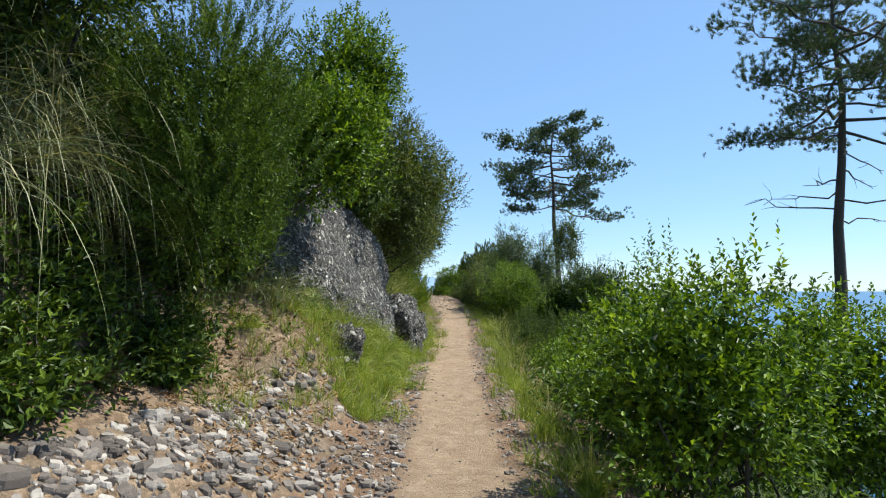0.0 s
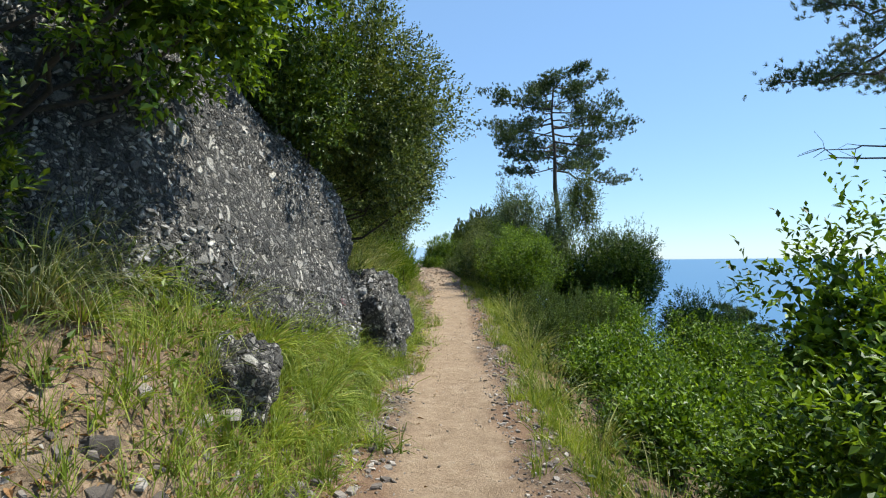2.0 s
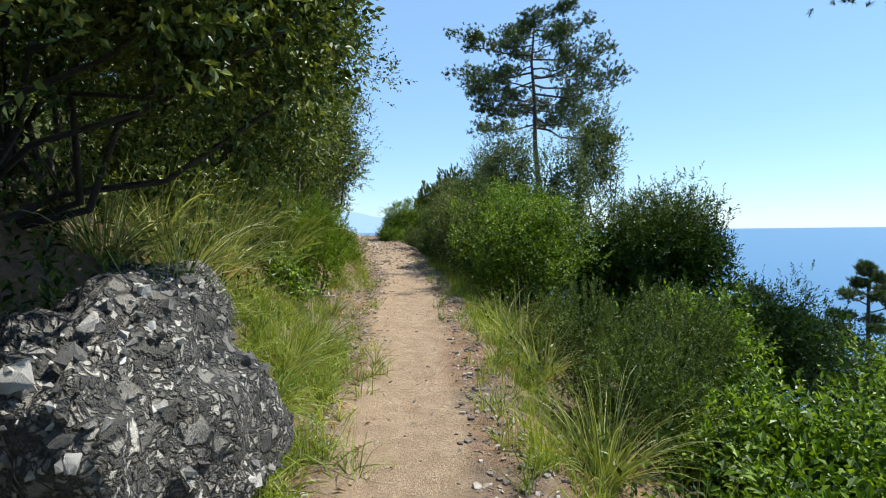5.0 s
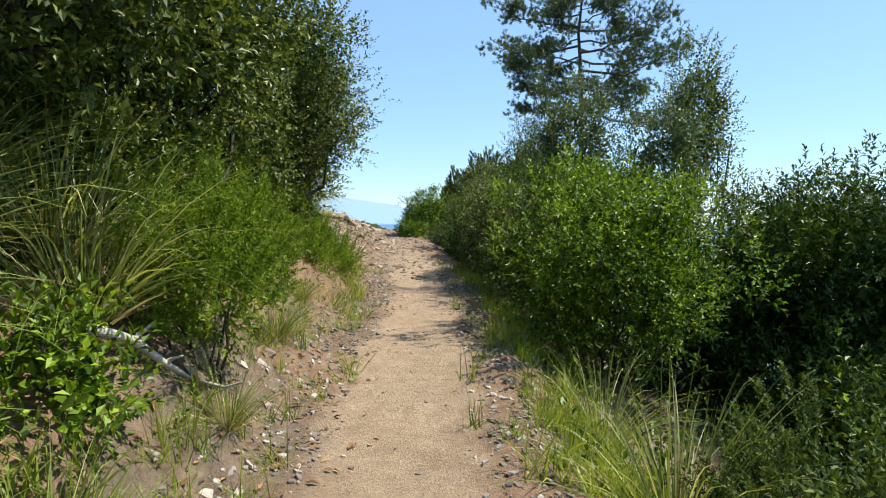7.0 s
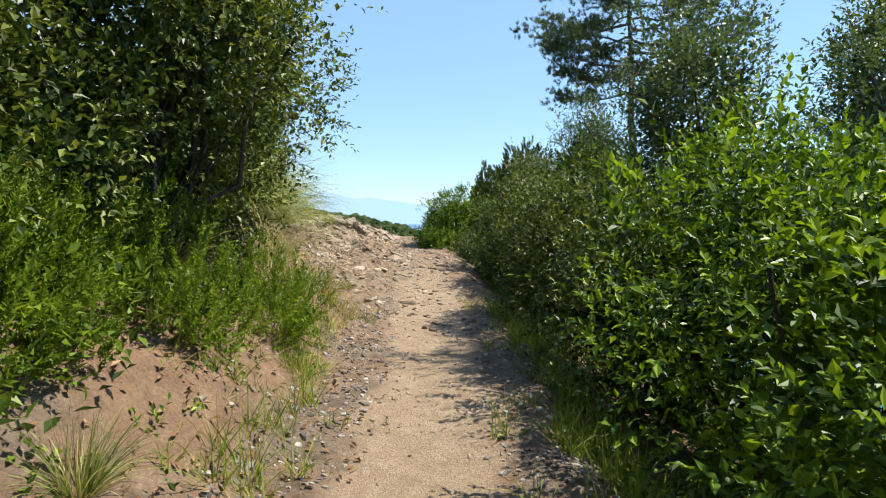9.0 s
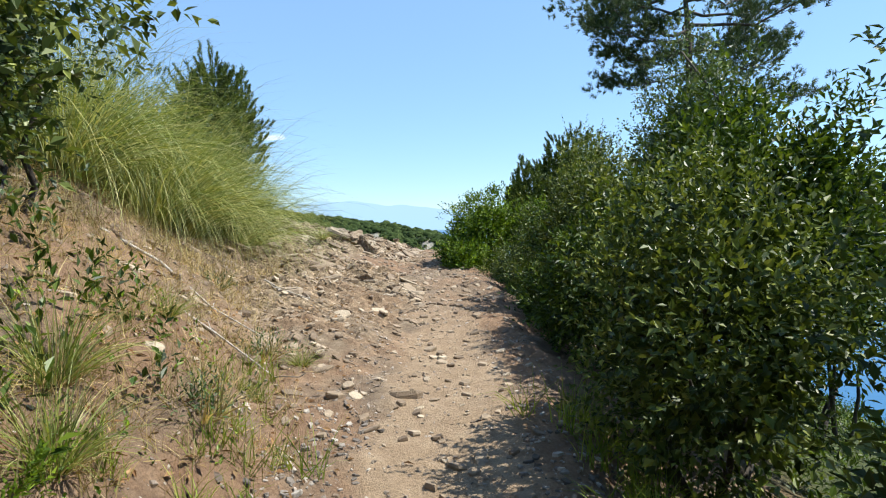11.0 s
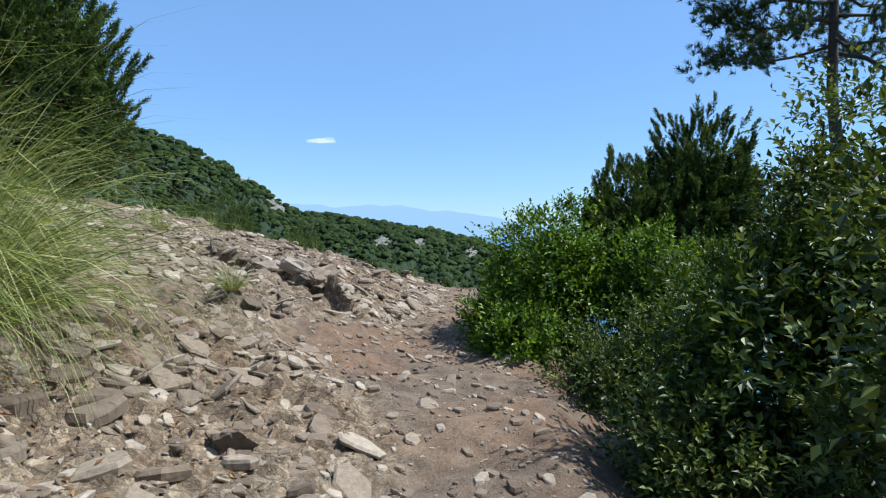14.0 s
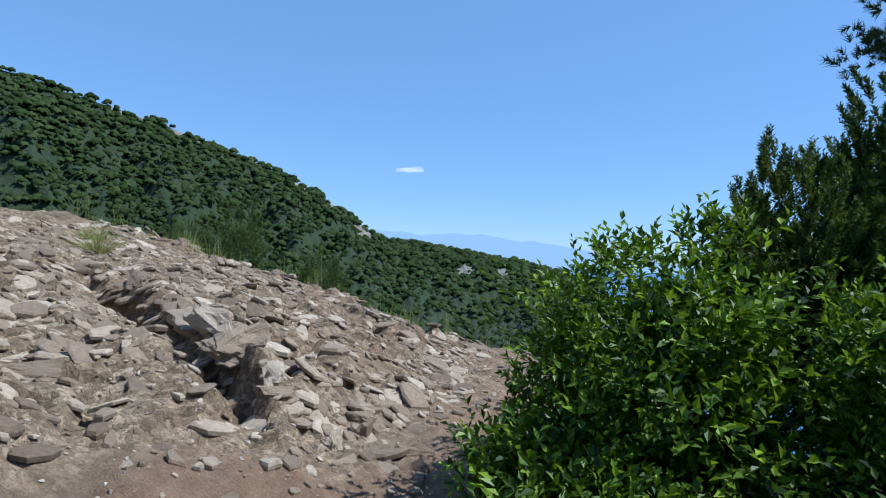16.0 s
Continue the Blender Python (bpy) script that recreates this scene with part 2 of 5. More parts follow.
def land(x, y):
    """Height of the ground at (x, y)."""
    x, y = np.asarray(x, float), np.asarray(y, float)
    mid, toe, z = lerp_table(y, MIDDLE), lerp_table(y, TOE), lerp_table(y, PROFILE)
    edge = mid + 0.75 + 0.12 * wavy(x * 0, y, 2.3, 1)
    dr = np.maximum(0, x - edge)
    z = z - 0.42 * dr - 0.10 * np.minimum(dr, 0.25) - 0.08 * np.maximum(0, dr - 6)
    toe = toe + 0.12 * wavy(x * 0, y, 1.9, 2)
    dl = np.maximum(0, toe - x)
    shelf = np.maximum(0, mid - 0.62 - np.maximum(x, toe))
    open_rock = smooth(25.0, 29.5, y)
    bank_foot = 1.05 + 0.65 * smooth(5.6, 6.8, y) * (1 - smooth(9.6, 10.8, y))
    steep = bank_foot * np.minimum(dl, 0.55) + 0.72 * np.maximum(0, dl - 0.55)
    low_bank = 1 - smooth(4.8, 6.4, y)
    steep = steep * (1 - low_bank) + (0.50 * np.minimum(dl, 1.35) + 2.3 * np.clip(dl - 1.35, 0, 0.65) + 0.80 * np.maximum(0, dl - 2.0)) * low_bank
    steep = np.where(steep > 18, 18 + (steep - 18) * 0.3, steep)
    gentle = 0.21 * np.minimum(dl, 5.5) - 0.05 * np.maximum(0, dl - 5.5)
    z = z + shelf * (0.13 + 0.12 * open_rock) + steep * (1 - open_rock) + gentle * open_rock
    brow = np.maximum(0, y - 37.5 - 0.6 * wavy(x, y * 0, 0.9, 4))
    z = z - 0.42 * brow - 0.10 * np.minimum(brow, 6)
    on_path = np.exp(-((x - mid) / 0.55) ** 2) * (1 - open_rock)
    rough = 0.055 * wavy(x, y, 2.7, 3) + 0.03 * wavy(x, y, 7.1, 5) + 0.014 * wavy(x, y, 17.0, 7)
    z = z + rough * (1 - 0.8 * on_path) - 0.04 * on_path
    rocky = smooth(23.0, 26.5, y)
    bed = rocky * smooth(0.15, 0.9, mid - 0.15 - soil_gap(y) - x + 0.5 * (lattice(x, y, 1.1, 21) - 0.5))
    patch = smooth(0.35, 0.6, lattice(x, y, 0.7, 31))
    z = z + bed * (0.16 * (lattice(x, y, 1.4, 5) - 0.5) + 0.13 * patch * blocks(x, y, 2.0, 41) + 0.06 * blocks(x, y, 4.5, 43) + 0.06 * np.abs(lattice(x, y, 5.5, 6) - 0.5) + 0.035 * np.abs(lattice(x, y, 11.0, 7) - 0.5))
    ledge = y - (ledge_line(x) + 0.30 * (lattice(x, y, 1.7, 51) - 0.5) + 0.16 * (lattice(x, y, 6.0, 52) - 0.5))
    span = smooth(-5.8, -4.6, x) * (1 - smooth(-2.2, -1.8, x))
    z = z + span * ((0.06 + 0.16 * lattice(x, y, 2.6, 53)) * smooth(-0.05, 0.05, ledge) * (1 - smooth(0.3, 2.6, ledge)) - 0.30 * np.exp(-((ledge + 0.17) / 0.18) ** 2))
    return z


def ground_z(x, y):
    return float(land(x, y))


# ---- mesh helpers ----
def mesh_np(name, verts, faces, mat, shade_smooth=False):
    """A mesh from arrays; faces is an (n, 3) or (n, 4) array."""
    verts, faces = np.ascontiguousarray(verts, np.float32), np.ascontiguousarray(faces, np.int32)
    me = bpy.data.meshes.new(name)
    n, k = faces.shape
    me.vertices.add(len(verts))
    me.vertices.foreach_set("co", verts.ravel())
    me.loops.add(n * k)
    me.loops.foreach_set("vertex_index", faces.ravel())
    me.polygons.add(n)
    me.polygons.foreach_set("loop_start", np.arange(0, n * k, k, dtype=np.int32))
    me.polygons.foreach_set("use_smooth", np.full(n, shade_smooth))
    me.update(calc_edges=True)
    me.materials.append(mat)
    return me


def part(name, me, parent, label=""):
    ob = new(name, me)
    ob.parent = parent
    return tagged(ob, label)


def joined(pieces):
    """One (verts, faces) of many."""
    vs, fs, k = [], [], 0
    for v, f in pieces:
        vs.append(v)
        fs.append(f + k)
        k += len(v)
    return np.concatenate(vs), np.concatenate(fs)


def unit(v):
    return v / np.maximum(np.linalg.norm(v, axis=-1, keepdims=True), 1e-9)


def tube(points, radii, sides=6):
    """A tapered tube of quads through points."""
    P, R = np.array(points, float), np.array(radii, float)
    T = unit(np.gradient(P, axis=0))
    ref = np.where(np.abs(T[:, 2:3]) > 0.9, np.array([[1.0, 0, 0]]), np.array([[0, 0, 1.0]]))
    A = unit(np.cross(T, ref))
    B = np.cross(T, A)
    a = np.arange(sides) * 2 * np.pi / sides
    V = P[:, None] + R[:, None, None] * (np.cos(a)[None, :, None] * A[:, None] + np.sin(a)[None, :, None] * B[:, None])
    n = len(P)
    i, j = np.meshgrid(np.arange(n - 1), np.arange(sides), indexing="ij")
    q = np.stack([i * sides + j, i * sides + (j + 1) % sides, (i + 1) * sides + (j + 1) % sides, (i + 1) * sides + j], -1).reshape(-1, 4)
    return V.reshape(-1, 3), q


def bent(a, b, rng, n=5, wob=0.08, sag=0.0):
    """A crooked line from a to b."""
    a, b = np.array(a, float), np.array(b, float)
    u = np.linspace(0, 1, n)[:, None]
    w = rng.normal(0, wob, (n, 3)) * np.linalg.norm(b - a)
    w[0] = w[-1] = 0
    p = a + (b - a) * u + w
    p[:, 2] -= sag * 4 * (u * (1 - u))[:, 0]
    return p


def leaf_quads(P, D, N, L, W, fold=0.18):
    """Pointed leaves folded along the rib: 2 triangles each."""
    S = unit(np.cross(D, N))
    N = np.cross(S, D)
    L, W = L[:, None], W[:, None]
    V = np.stack([P, P + D * L * 0.45 + S * W * 0.5 + N * W * fold, P + D * L - N * L * 0.12, P + D * L * 0.45 - S * W * 0.5 + N * W * fold], 1)
    k = np.arange(len(P))[:, None] * 4
    F = np.concatenate([k + np.array([[0, 1, 2]]), k + np.array([[0, 2, 3]])])
    return V.reshape(-1, 3), F


def blades(P, D, L, W, rng, bend=0.8, segs=4):
    """Arching grass blades from P along D, drooping with length."""
    n = len(P)
    side = unit(np.cross(D, rng.normal(0, 1, (n, 3))))
    rows = []
    q, d = P.copy(), D.copy()
    for s in range(segs + 1):
        w = (W * (1 - (s / segs) ** 1.5) + 0.0006)[:, None]
        rows += [q - side * w / 2, q + side * w / 2]
        q = q + d * (L / segs)[:, None]
        d = unit(d + np.array([[0, 0, -1.0]]) * (bend * (0.35 + 0.9 * s / segs) / segs)[:, None] * 2.2 if hasattr(bend, "__len__") else d + np.array([[0, 0, -1.0]]) * (bend * (0.35 + 0.9 * s / segs) / segs) * 2.2)
    V = np.stack(rows, 1)
    per = 2 * (segs + 1)
    k = (np.arange(n) * per)[:, None]
    F = np.concatenate([k + np.array([[2 * s, 2 * s + 1, 2 * s + 3, 2 * s + 2]]) for s in range(segs)])
    return V.reshape(-1, 3), F


def lumpy(dirs, rng, k=26, lo=0.60, hi=0.52):
    """Radius factor for an uneven outline."""
    c = unit(rng.normal(0, 1, (k, 3)))
    amp = rng.uniform(0.4, 1.0, k)
    d = np.arccos(np.clip(dirs @ c.T, -1, 1))
    return lo + hi * np.max(amp * np.exp(-(d / 0.33) ** 2), axis=1)


def shell(rng, n, radii, inner=0.25, low=-0.55):
    """Points in the outer part of an uneven crown, and the outward directions."""
    d = unit(rng.normal(0, 1, (int(n * 1.6), 3)))
    d = d[d[:, 2] > low][:n]
    r = lumpy(d, rng) * (1 - inner * rng.random(len(d)) ** 1.6)
    p = d * r[:, None] * np.array(radii)
    return p, unit(d / np.array(radii))


def clumps(rng, n, radii, low=-0.55):
    """Points on the many small clumps that make up a crown, and the clumps' outward directions."""
    R = np.array(radii)
    size = 0.34 * math.sqrt(min(1.6, R.mean()))
    k = max(12, int(area(radii) / (0.9 * size ** 2)))
    d = unit(rng.normal(0, 1, (k * 3, 3)))
    d = d[d[:, 2] > low][:k]
    rc = size * rng.uniform(0.55, 1.1, len(d))
    c = d * (lumpy(d, rng) * rng.uniform(0.80, 1.0, len(d)))[:, None] * R - d * (rc * 0.6)[:, None]
    w = rng.integers(0, len(d), n)
    o = unit(d[w] * 0.75 + rng.normal(0, 0.62, (n, 3)) + np.array([[0, 0, 0.30]]))
    return c[w] + o * (rc[w] * rng.uniform(0.45, 1.05, n))[:, None], o


def area(r):
    a, b, c = r
    return 4 * math.pi * (((a * b) ** 1.6 + (a * c) ** 1.6 + (b * c) ** 1.6) / 3) ** (1 / 1.6)


def sprig_leaves(rng, P, D, length, count, L, W):
    """Leaves set spirally along twigs from P along D."""
    n = len(P)
    A = unit(np.cross(D, rng.normal(0, 1, (n, 3))))
    B = np.cross(D, A)
    out = []
    for i in range(count):
        u = (i + 0.5) / count
        a = i * 2.4 + rng.normal(0, 0.5, n)
        rad = A * np.cos(a)[:, None] + B * np.sin(a)[:, None]
        open_ = 1.1 - 0.65 * u
        d = unit(D * math.cos(open_) + rad * math.sin(open_) + rng.normal(0, 0.18, (n, 3)))
        up = unit(D * 0.6 + np.array([[0, 0, 1.0]]) + rng.normal(0, 0.35, (n, 3)))
        s = rng.uniform(0.7, 1.2, n) * (1 - 0.25 * u)
        out.append(leaf_quads(P + D * (length * u)[:, None], d, up, L * s, W * s))
    return joined(out)


def needle_shoots(rng, P, D, length, count, L, W):
    """Feathery shoots: thin needles lying forward along each shoot."""
    n = len(P)
    A = unit(np.cross(D, rng.normal(0, 1, (n, 3))))
    B = np.cross(D, A)
    vs = []
    for i in range(count):
        u = (i + 0.3) / count
        a = i * 2.4 + rng.normal(0, 0.4, n)
        rad = A * np.cos(a)[:, None] + B * np.sin(a)[:, None]
        o = P + D * (length * u)[:, None]
        l = (L * (1 - 0.45 * u) * rng.uniform(0.7, 1.2, n))[:, None]
        tip = o + unit(D * 0.8 + rad * 0.75) * l
        s = unit(np.cross(tip - o, rng.normal(0, 1, (n, 3)))) * W
        vs.append(np.stack([o - s, o + s, tip], 1))
    V = np.stack(vs, 1).reshape(-1, 3)
    return V, np.arange(len(V)).reshape(-1, 3)


def plumes(rng, P, D, length, shoots, needle, width):
    """Fox-tail plumes: a main shoot from P along D, ringed by short needled side shoots."""
    out = [needle_shoots(rng, P, D, length, 16, needle, width)]
    for k in range(shoots):
        u = 0.15 + 0.75 * (k + rng.random(len(P))) / shoots
        side = unit(rng.normal(0, 1, D.shape))
        d = unit(D + side * (0.55 - 0.25 * u)[:, None])
        out.append(needle_shoots(rng, P + D * (length * u)[:, None], d, length * (0.52 - 0.3 * u), 9, needle, width))
    return joined(out)


def add_stems(rng, top, base_spread, tips, radius, name="stem"):
    for t in tips:
        s = np.array([rng.normal(0, base_spread), rng.normal(0, base_spread), -0.12])
        part(name, mesh_np(name, *tube(bent(s, t, rng, 5, 0.06), np.linspace(radius, radius * 0.3, 5), 5), BARK, True), top)


def inner_leaves(rng, radii, low, density, leaf):
    """Shaded leaves further inside a crown."""
    P, O = shell(rng, int(area(radii) * density), radii, 0.2, low)
    P = P * rng.uniform(0.45, 0.8, (len(P), 1))
    D = unit(O + rng.normal(0, 0.7, O.shape))
    return leaf_quads(P, D, unit(rng.normal(0, 1, O.shape)), np.full(len(P), leaf[0]), np.full(len(P), leaf[1]))


def leafy_shrub(name, label, x, y, radii, lift, seed, mat, leaf=(0.07, 0.032), density=95.0, sprig=0.19, count=7, lean=(0.0, 0.0), low=-0.55, upward=0.4, sink=0.0, category="shrub", group=""):
    """A broad-leaved shrub: stems from the ground and an uneven crown of leafy sprigs. lift: height of the crown's middle."""
    rng = np.random.default_rng(seed)
    top = tagged(new(name), label, category, group)
    top.matrix_basis = pose(x, y, ground_z(x, y) - sink)
    mid = np.array([lean[0], lean[1], lift])
    n = int(area(radii) * density)
    P, O = clumps(rng, n, radii, low)
    away = np.sign(x - 0.2) * O[:, 0] > 0.35
    keep = ~(away & (rng.random(len(P)) < 0.55))
    P, O = P[keep], O[keep]
    D = unit(O + np.array([[0, 0, upward]]) + rng.normal(0, 0.35, O.shape))
    V, F = sprig_leaves(rng, P + mid, D, sprig * rng.uniform(0.6, 1.3, len(P)), count, leaf[0], leaf[1])
    far = (np.linalg.norm(P / np.array(radii), axis=1) > 0.85) & (P[:, 2] > 0.3 * radii[2]) & (rng.random(len(P)) < 0.08)
    if far.any():
        up = unit(D[far] + np.array([[0, 0, 0.9]]))
        V2, F2 = sprig_leaves(rng, P[far] + mid, up, sprig * rng.uniform(1.4, 2.6, far.sum()), count + 4, leaf[0], leaf[1])
        V, F = joined([(V, F), (V2, F2)])
    W, G = inner_leaves(rng, radii, low, 250, (leaf[0] * 1.15, leaf[1] * 1.5))
    part("crown", mesh_np("crown", *joined([(V, F), (W + mid, G)]), mat), top)
    pick = rng.choice(len(P), min(7, len(P)), replace=False)
    add_stems(rng, top, 0.10 * max(radii[0], radii[1]), P[pick] * 0.85 + mid, 0.014 + 0.010 * radii[2])
    return top


def heather_shrub(name, label, x, y, radii, lift, seed, mat, density=22.0, shoot=0.33, count=13, needle=0.034, width=0.0050, lean=(0.0, 0.0), low=-0.4, upward=1.0, group="", category="shrub"):
    """A tree heath: brushes of upright feathery shoots."""
    rng = np.random.default_rng(seed)
    top = tagged(new(name), label, category, group)
    top.matrix_basis = pose(x, y, ground_z(x, y))
    mid = np.array([lean[0], lean[1], lift])
    P, O = shell(rng, int(area(radii) * density), radii, 0.45, low)
    D = unit(O * 0.7 + np.array([[0, 0, upward]]) + rng.normal(0, 0.2, O.shape))
    V, F = plumes(rng, P + mid, D, shoot * rng.uniform(0.6, 1.3, len(P)), count, needle, width)
    Q, O2 = shell(rng, int(area(radii) * density * 2.6), radii, 0.2, low)
    V2, F2 = needle_shoots(rng, Q * rng.uniform(0.4, 0.8, (len(Q), 1)) + mid, unit(O2 + rng.normal(0, 0.4, O2.shape)), np.full(len(Q), 0.25), 10, needle * 1.7, width * 2.0)
    V, F = joined([(V, F), (V2, F2)])
    part("crown", mesh_np("crown", V, F, mat), top)
    pick = rng.choice(len(P), min(6, len(P)), replace=False)
    add_stems(rng, top, 0.12 * max(radii[0], radii[1]), P[pick] * 0.9 + mid, 0.012)
    return top


def tussock_mesh(seed, n=260, length=0.9, width=0.007, spread=0.10, lean=0.75, bend=0.9, mat=None, segs=6):
    rng = np.random.default_rng(seed)
    a = rng.uniform(0, 2 * np.pi, n)
    r = spread * np.sqrt(rng.random(n))
    out = np.stack([np.cos(a), np.sin(a), np.zeros(n)], 1)
    P = out * r[:, None] + np.array([[0, 0, -0.03]])
    t = lean * rng.random(n) ** 0.7
    D = unit(out * np.sin(t)[:, None] + np.array([[0, 0, 1.0]]) * np.cos(t)[:, None] + rng.normal(0, 0.08, (n, 3)))
    V, F = blades(P, D, length * rng.uniform(0.55, 1.15, n), width * rng.uniform(0.6, 1.2, n), rng, bend * rng.uniform(0.5, 1.3, n), segs)
    return mesh_np("foliage", V, F, mat or TUSSOCK)


def hull(rng, points):
    """An angular stone of about unit radius: the hull of random points."""
    bm = bmesh.new()
    for p in unit(rng.normal(0, 1, (points, 3))) * rng.uniform(0.8, 1.0, (points, 1)):
        bm.verts.new(p)
    made = bmesh.ops.convex_hull(bm, input=bm.verts)
    loose = [v for v in bm.verts if not v.link_faces]
    bmesh.ops.delete(bm, geom=loose, context="VERTS")
    return bm


def slab(rng, sides=7):
    """A flat broken plate of about unit radius."""
    bm = bmesh.new()
    tilt = rng.normal(0, 0.12, 2)
    for k in range(sides):
        a = (k + rng.uniform(-0.3, 0.3)) * 2 * math.pi / sides
        r = rng.uniform(0.72, 1.05)
        c, d = math.cos(a) * r, math.sin(a) * r
        bm.verts.new((c * 0.84, d * 0.84, 0.55 + c * tilt[0] + d * tilt[1] + rng.normal(0, 0.05)))
        bm.verts.new((c, d, rng.uniform(-0.1, 0.25)))
        bm.verts.new((c * 0.95, d * 0.95, -0.7))
    bmesh.ops.convex_hull(bm, input=bm.verts)
    bmesh.ops.delete(bm, geom=[v for v in bm.verts if not v.link_faces], context="VERTS")
    bmesh.ops.triangulate(bm, faces=bm.faces[:])
    return bm


def arrays(bm):
    bm.verts.index_update()
    V = np.array([v.co[:] for v in bm.verts])
    F = np.array([[v.index for v in f.verts] for f in bm.faces])
    bm.free()
    return V, F


def rock_mesh(seed, mat, cuts=0, rough=0.12, flat=0.55, points=9, shape=None):
    """An angular broken stone; cuts: rounds of finer chipping."""
    rng = np.random.default_rng(seed)
    bm = (shape or hull)(rng, points)
    for _ in range(cuts):
        bmesh.ops.subdivide_edges(bm, edges=bm.edges[:], cuts=1, use_grid_fill=True)
        bmesh.ops.triangulate(bm, faces=bm.faces[:])
    V, F = arrays(bm)
    if cuts:
        nz = np.array([noise.fractal(Vector(p * 2.3 + seed), 1.0, 2.1, 4) for p in V])
        V = V * (1 + rough * nz)[:, None]
    return mesh_np("stone", V * np.array([1, rng.uniform(0.7, 1.0), flat]), F, mat)


# ---- ground: one sheet from the path to the shore ----
def ground_material():
    m, n, l, p = material("ground")
    att = n.new("ShaderNodeAttribute")
    att.attribute_name = "cover"
    sep = n.new("ShaderNodeSeparateColor")
    l.new(att.outputs["Color"], sep.inputs[0])
    big, mid, fine = tex_noise(n, l, 0.9, 4.0), tex_noise(n, l, 7.0, 6.0, 0.65), tex_noise(n, l, 60.0, 5.0, 0.75)
    path = ramp(n, ((0.25, (0.25, 0.175, 0.115)), (0.55, (0.34, 0.25, 0.168)), (0.8, (0.43, 0.335, 0.235))))
    l.new(mid.outputs[0], path.inputs[0])
    soil = ramp(n, ((0.25, (0.085, 0.062, 0.044)), (0.5, (0.170, 0.127, 0.092)), (0.78, (0.28, 0.22, 0.165))))
    l.new(mid.outputs[0], soil.inputs[0])
    rock = ramp(n, ((0.25, (0.150, 0.110, 0.074)), (0.5, (0.285, 0.222, 0.152)), (0.8, (0.46, 0.385, 0.28))))
    l.new(mid.outputs[0], rock.inputs[0])
    red = ramp(n, ((0.3, (0.180, 0.108, 0.068)), (0.7, (0.285, 0.188, 0.120))))
    l.new(mid.outputs[0], red.inputs[0])
    redmask = ramp(n, ((0.40, (0, 0, 0)), (0.54, (1, 1, 1))))
    l.new(big.outputs[0], redmask.inputs[0])
    soil2 = mixed(n, l, redmask.outputs[0], soil.outputs[0], red.outputs[0])
    rock2 = mixed(n, l, redmask.outputs[0], rock.outputs[0], mixed(n, l, 0.25, rock.outputs[0], red.outputs[0]))
    col = mixed(n, l, sep.outputs[0], soil2, path.outputs[0])
    col = mixed(n, l, sep.outputs[1], col, rock2)
    scrub = ramp(n, ((0.3, (0.035, 0.045, 0.018)), (0.6, (0.07, 0.085, 0.032)), (0.8, (0.13, 0.125, 0.06))))
    l.new(mid.outputs[0], scrub.inputs[0])
    col = mixed(n, l, sep.outputs[2], col, scrub.outputs[0])
    vo, ve = n.new("ShaderNodeTexVoronoi"), n.new("ShaderNodeTexVoronoi")
    ve.feature = "DISTANCE_TO_EDGE"
    tc = n.new("ShaderNodeTexCoord")
    wob = n.new("ShaderNodeVectorMath")
    wob.operation = "MULTIPLY_ADD"
    l.new(mid.outputs["Color"], wob.inputs[0])
    wob.inputs[1].default_value = (0.22, 0.22, 0.22)
    l.new(tc.outputs["Object"], wob.inputs[2])
    for v in (vo, ve):
        v.inputs["Scale"].default_value = 24.0
        l.new(wob.outputs[0], v.inputs["Vector"])
    vs = n.new("ShaderNodeSeparateColor")
    l.new(vo.outputs["Color"], vs.inputs[0])
    clast = ramp(n, ((0.0, (0.6, 0.59, 0.58)), (0.5, (0.95, 0.94, 0.93)), (1.0, (1.55, 1.53, 1.5))))
    l.new(vs.outputs[0], clast.inputs[0])
    joint = ramp(n, ((0.0, (0.78, 0.75, 0.72)), (0.2, (1, 1, 1))))
    l.new(ve.outputs["Distance"], joint.inputs[0])
    pebbly = mixed(n, l, 1.0, mixed(n, l, 1.0, col, clast.outputs[0], "MULTIPLY"), joint.outputs[0], "MULTIPLY")
    col = mixed(n, l, sep.outputs[1], col, pebbly)
    grain = ramp(n, ((0.3, (0.62, 0.62, 0.62)), (0.7, (1.2, 1.18, 1.15))))
    l.new(fine.outputs[0], grain.inputs[0])
    l.new(mixed(n, l, 1.0, col, grain.outputs[0], "MULTIPLY"), p.inputs["Base Color"])
    p.inputs["Roughness"].default_value = 0.95
    p.inputs["Specular IOR Level"].default_value = 0.2
    rough_h = mixed(n, l, 0.5, mid.outputs[0], fine.outputs[0])
    rock_h = mixed(n, l, 0.5, rough_h, joint.outputs[0])
    bumped(n, l, p, mixed(n, l, sep.outputs[1], rough_h, rock_h), 0.9, 0.04)
    return m


def axis(lo, a, b, hi, step, grow=1.12):
    """Even steps from a to b, widening outwards to lo and hi."""
    out = list(np.arange(a, b, step))
    s, v = step, a
    while v > lo:
        s *= grow
        v -= s
        out.insert(0, v)
    s, v = step, out[-1]
    while v < hi:
        s *= grow
        v += s
        out.append(v)
    return np.array(out)


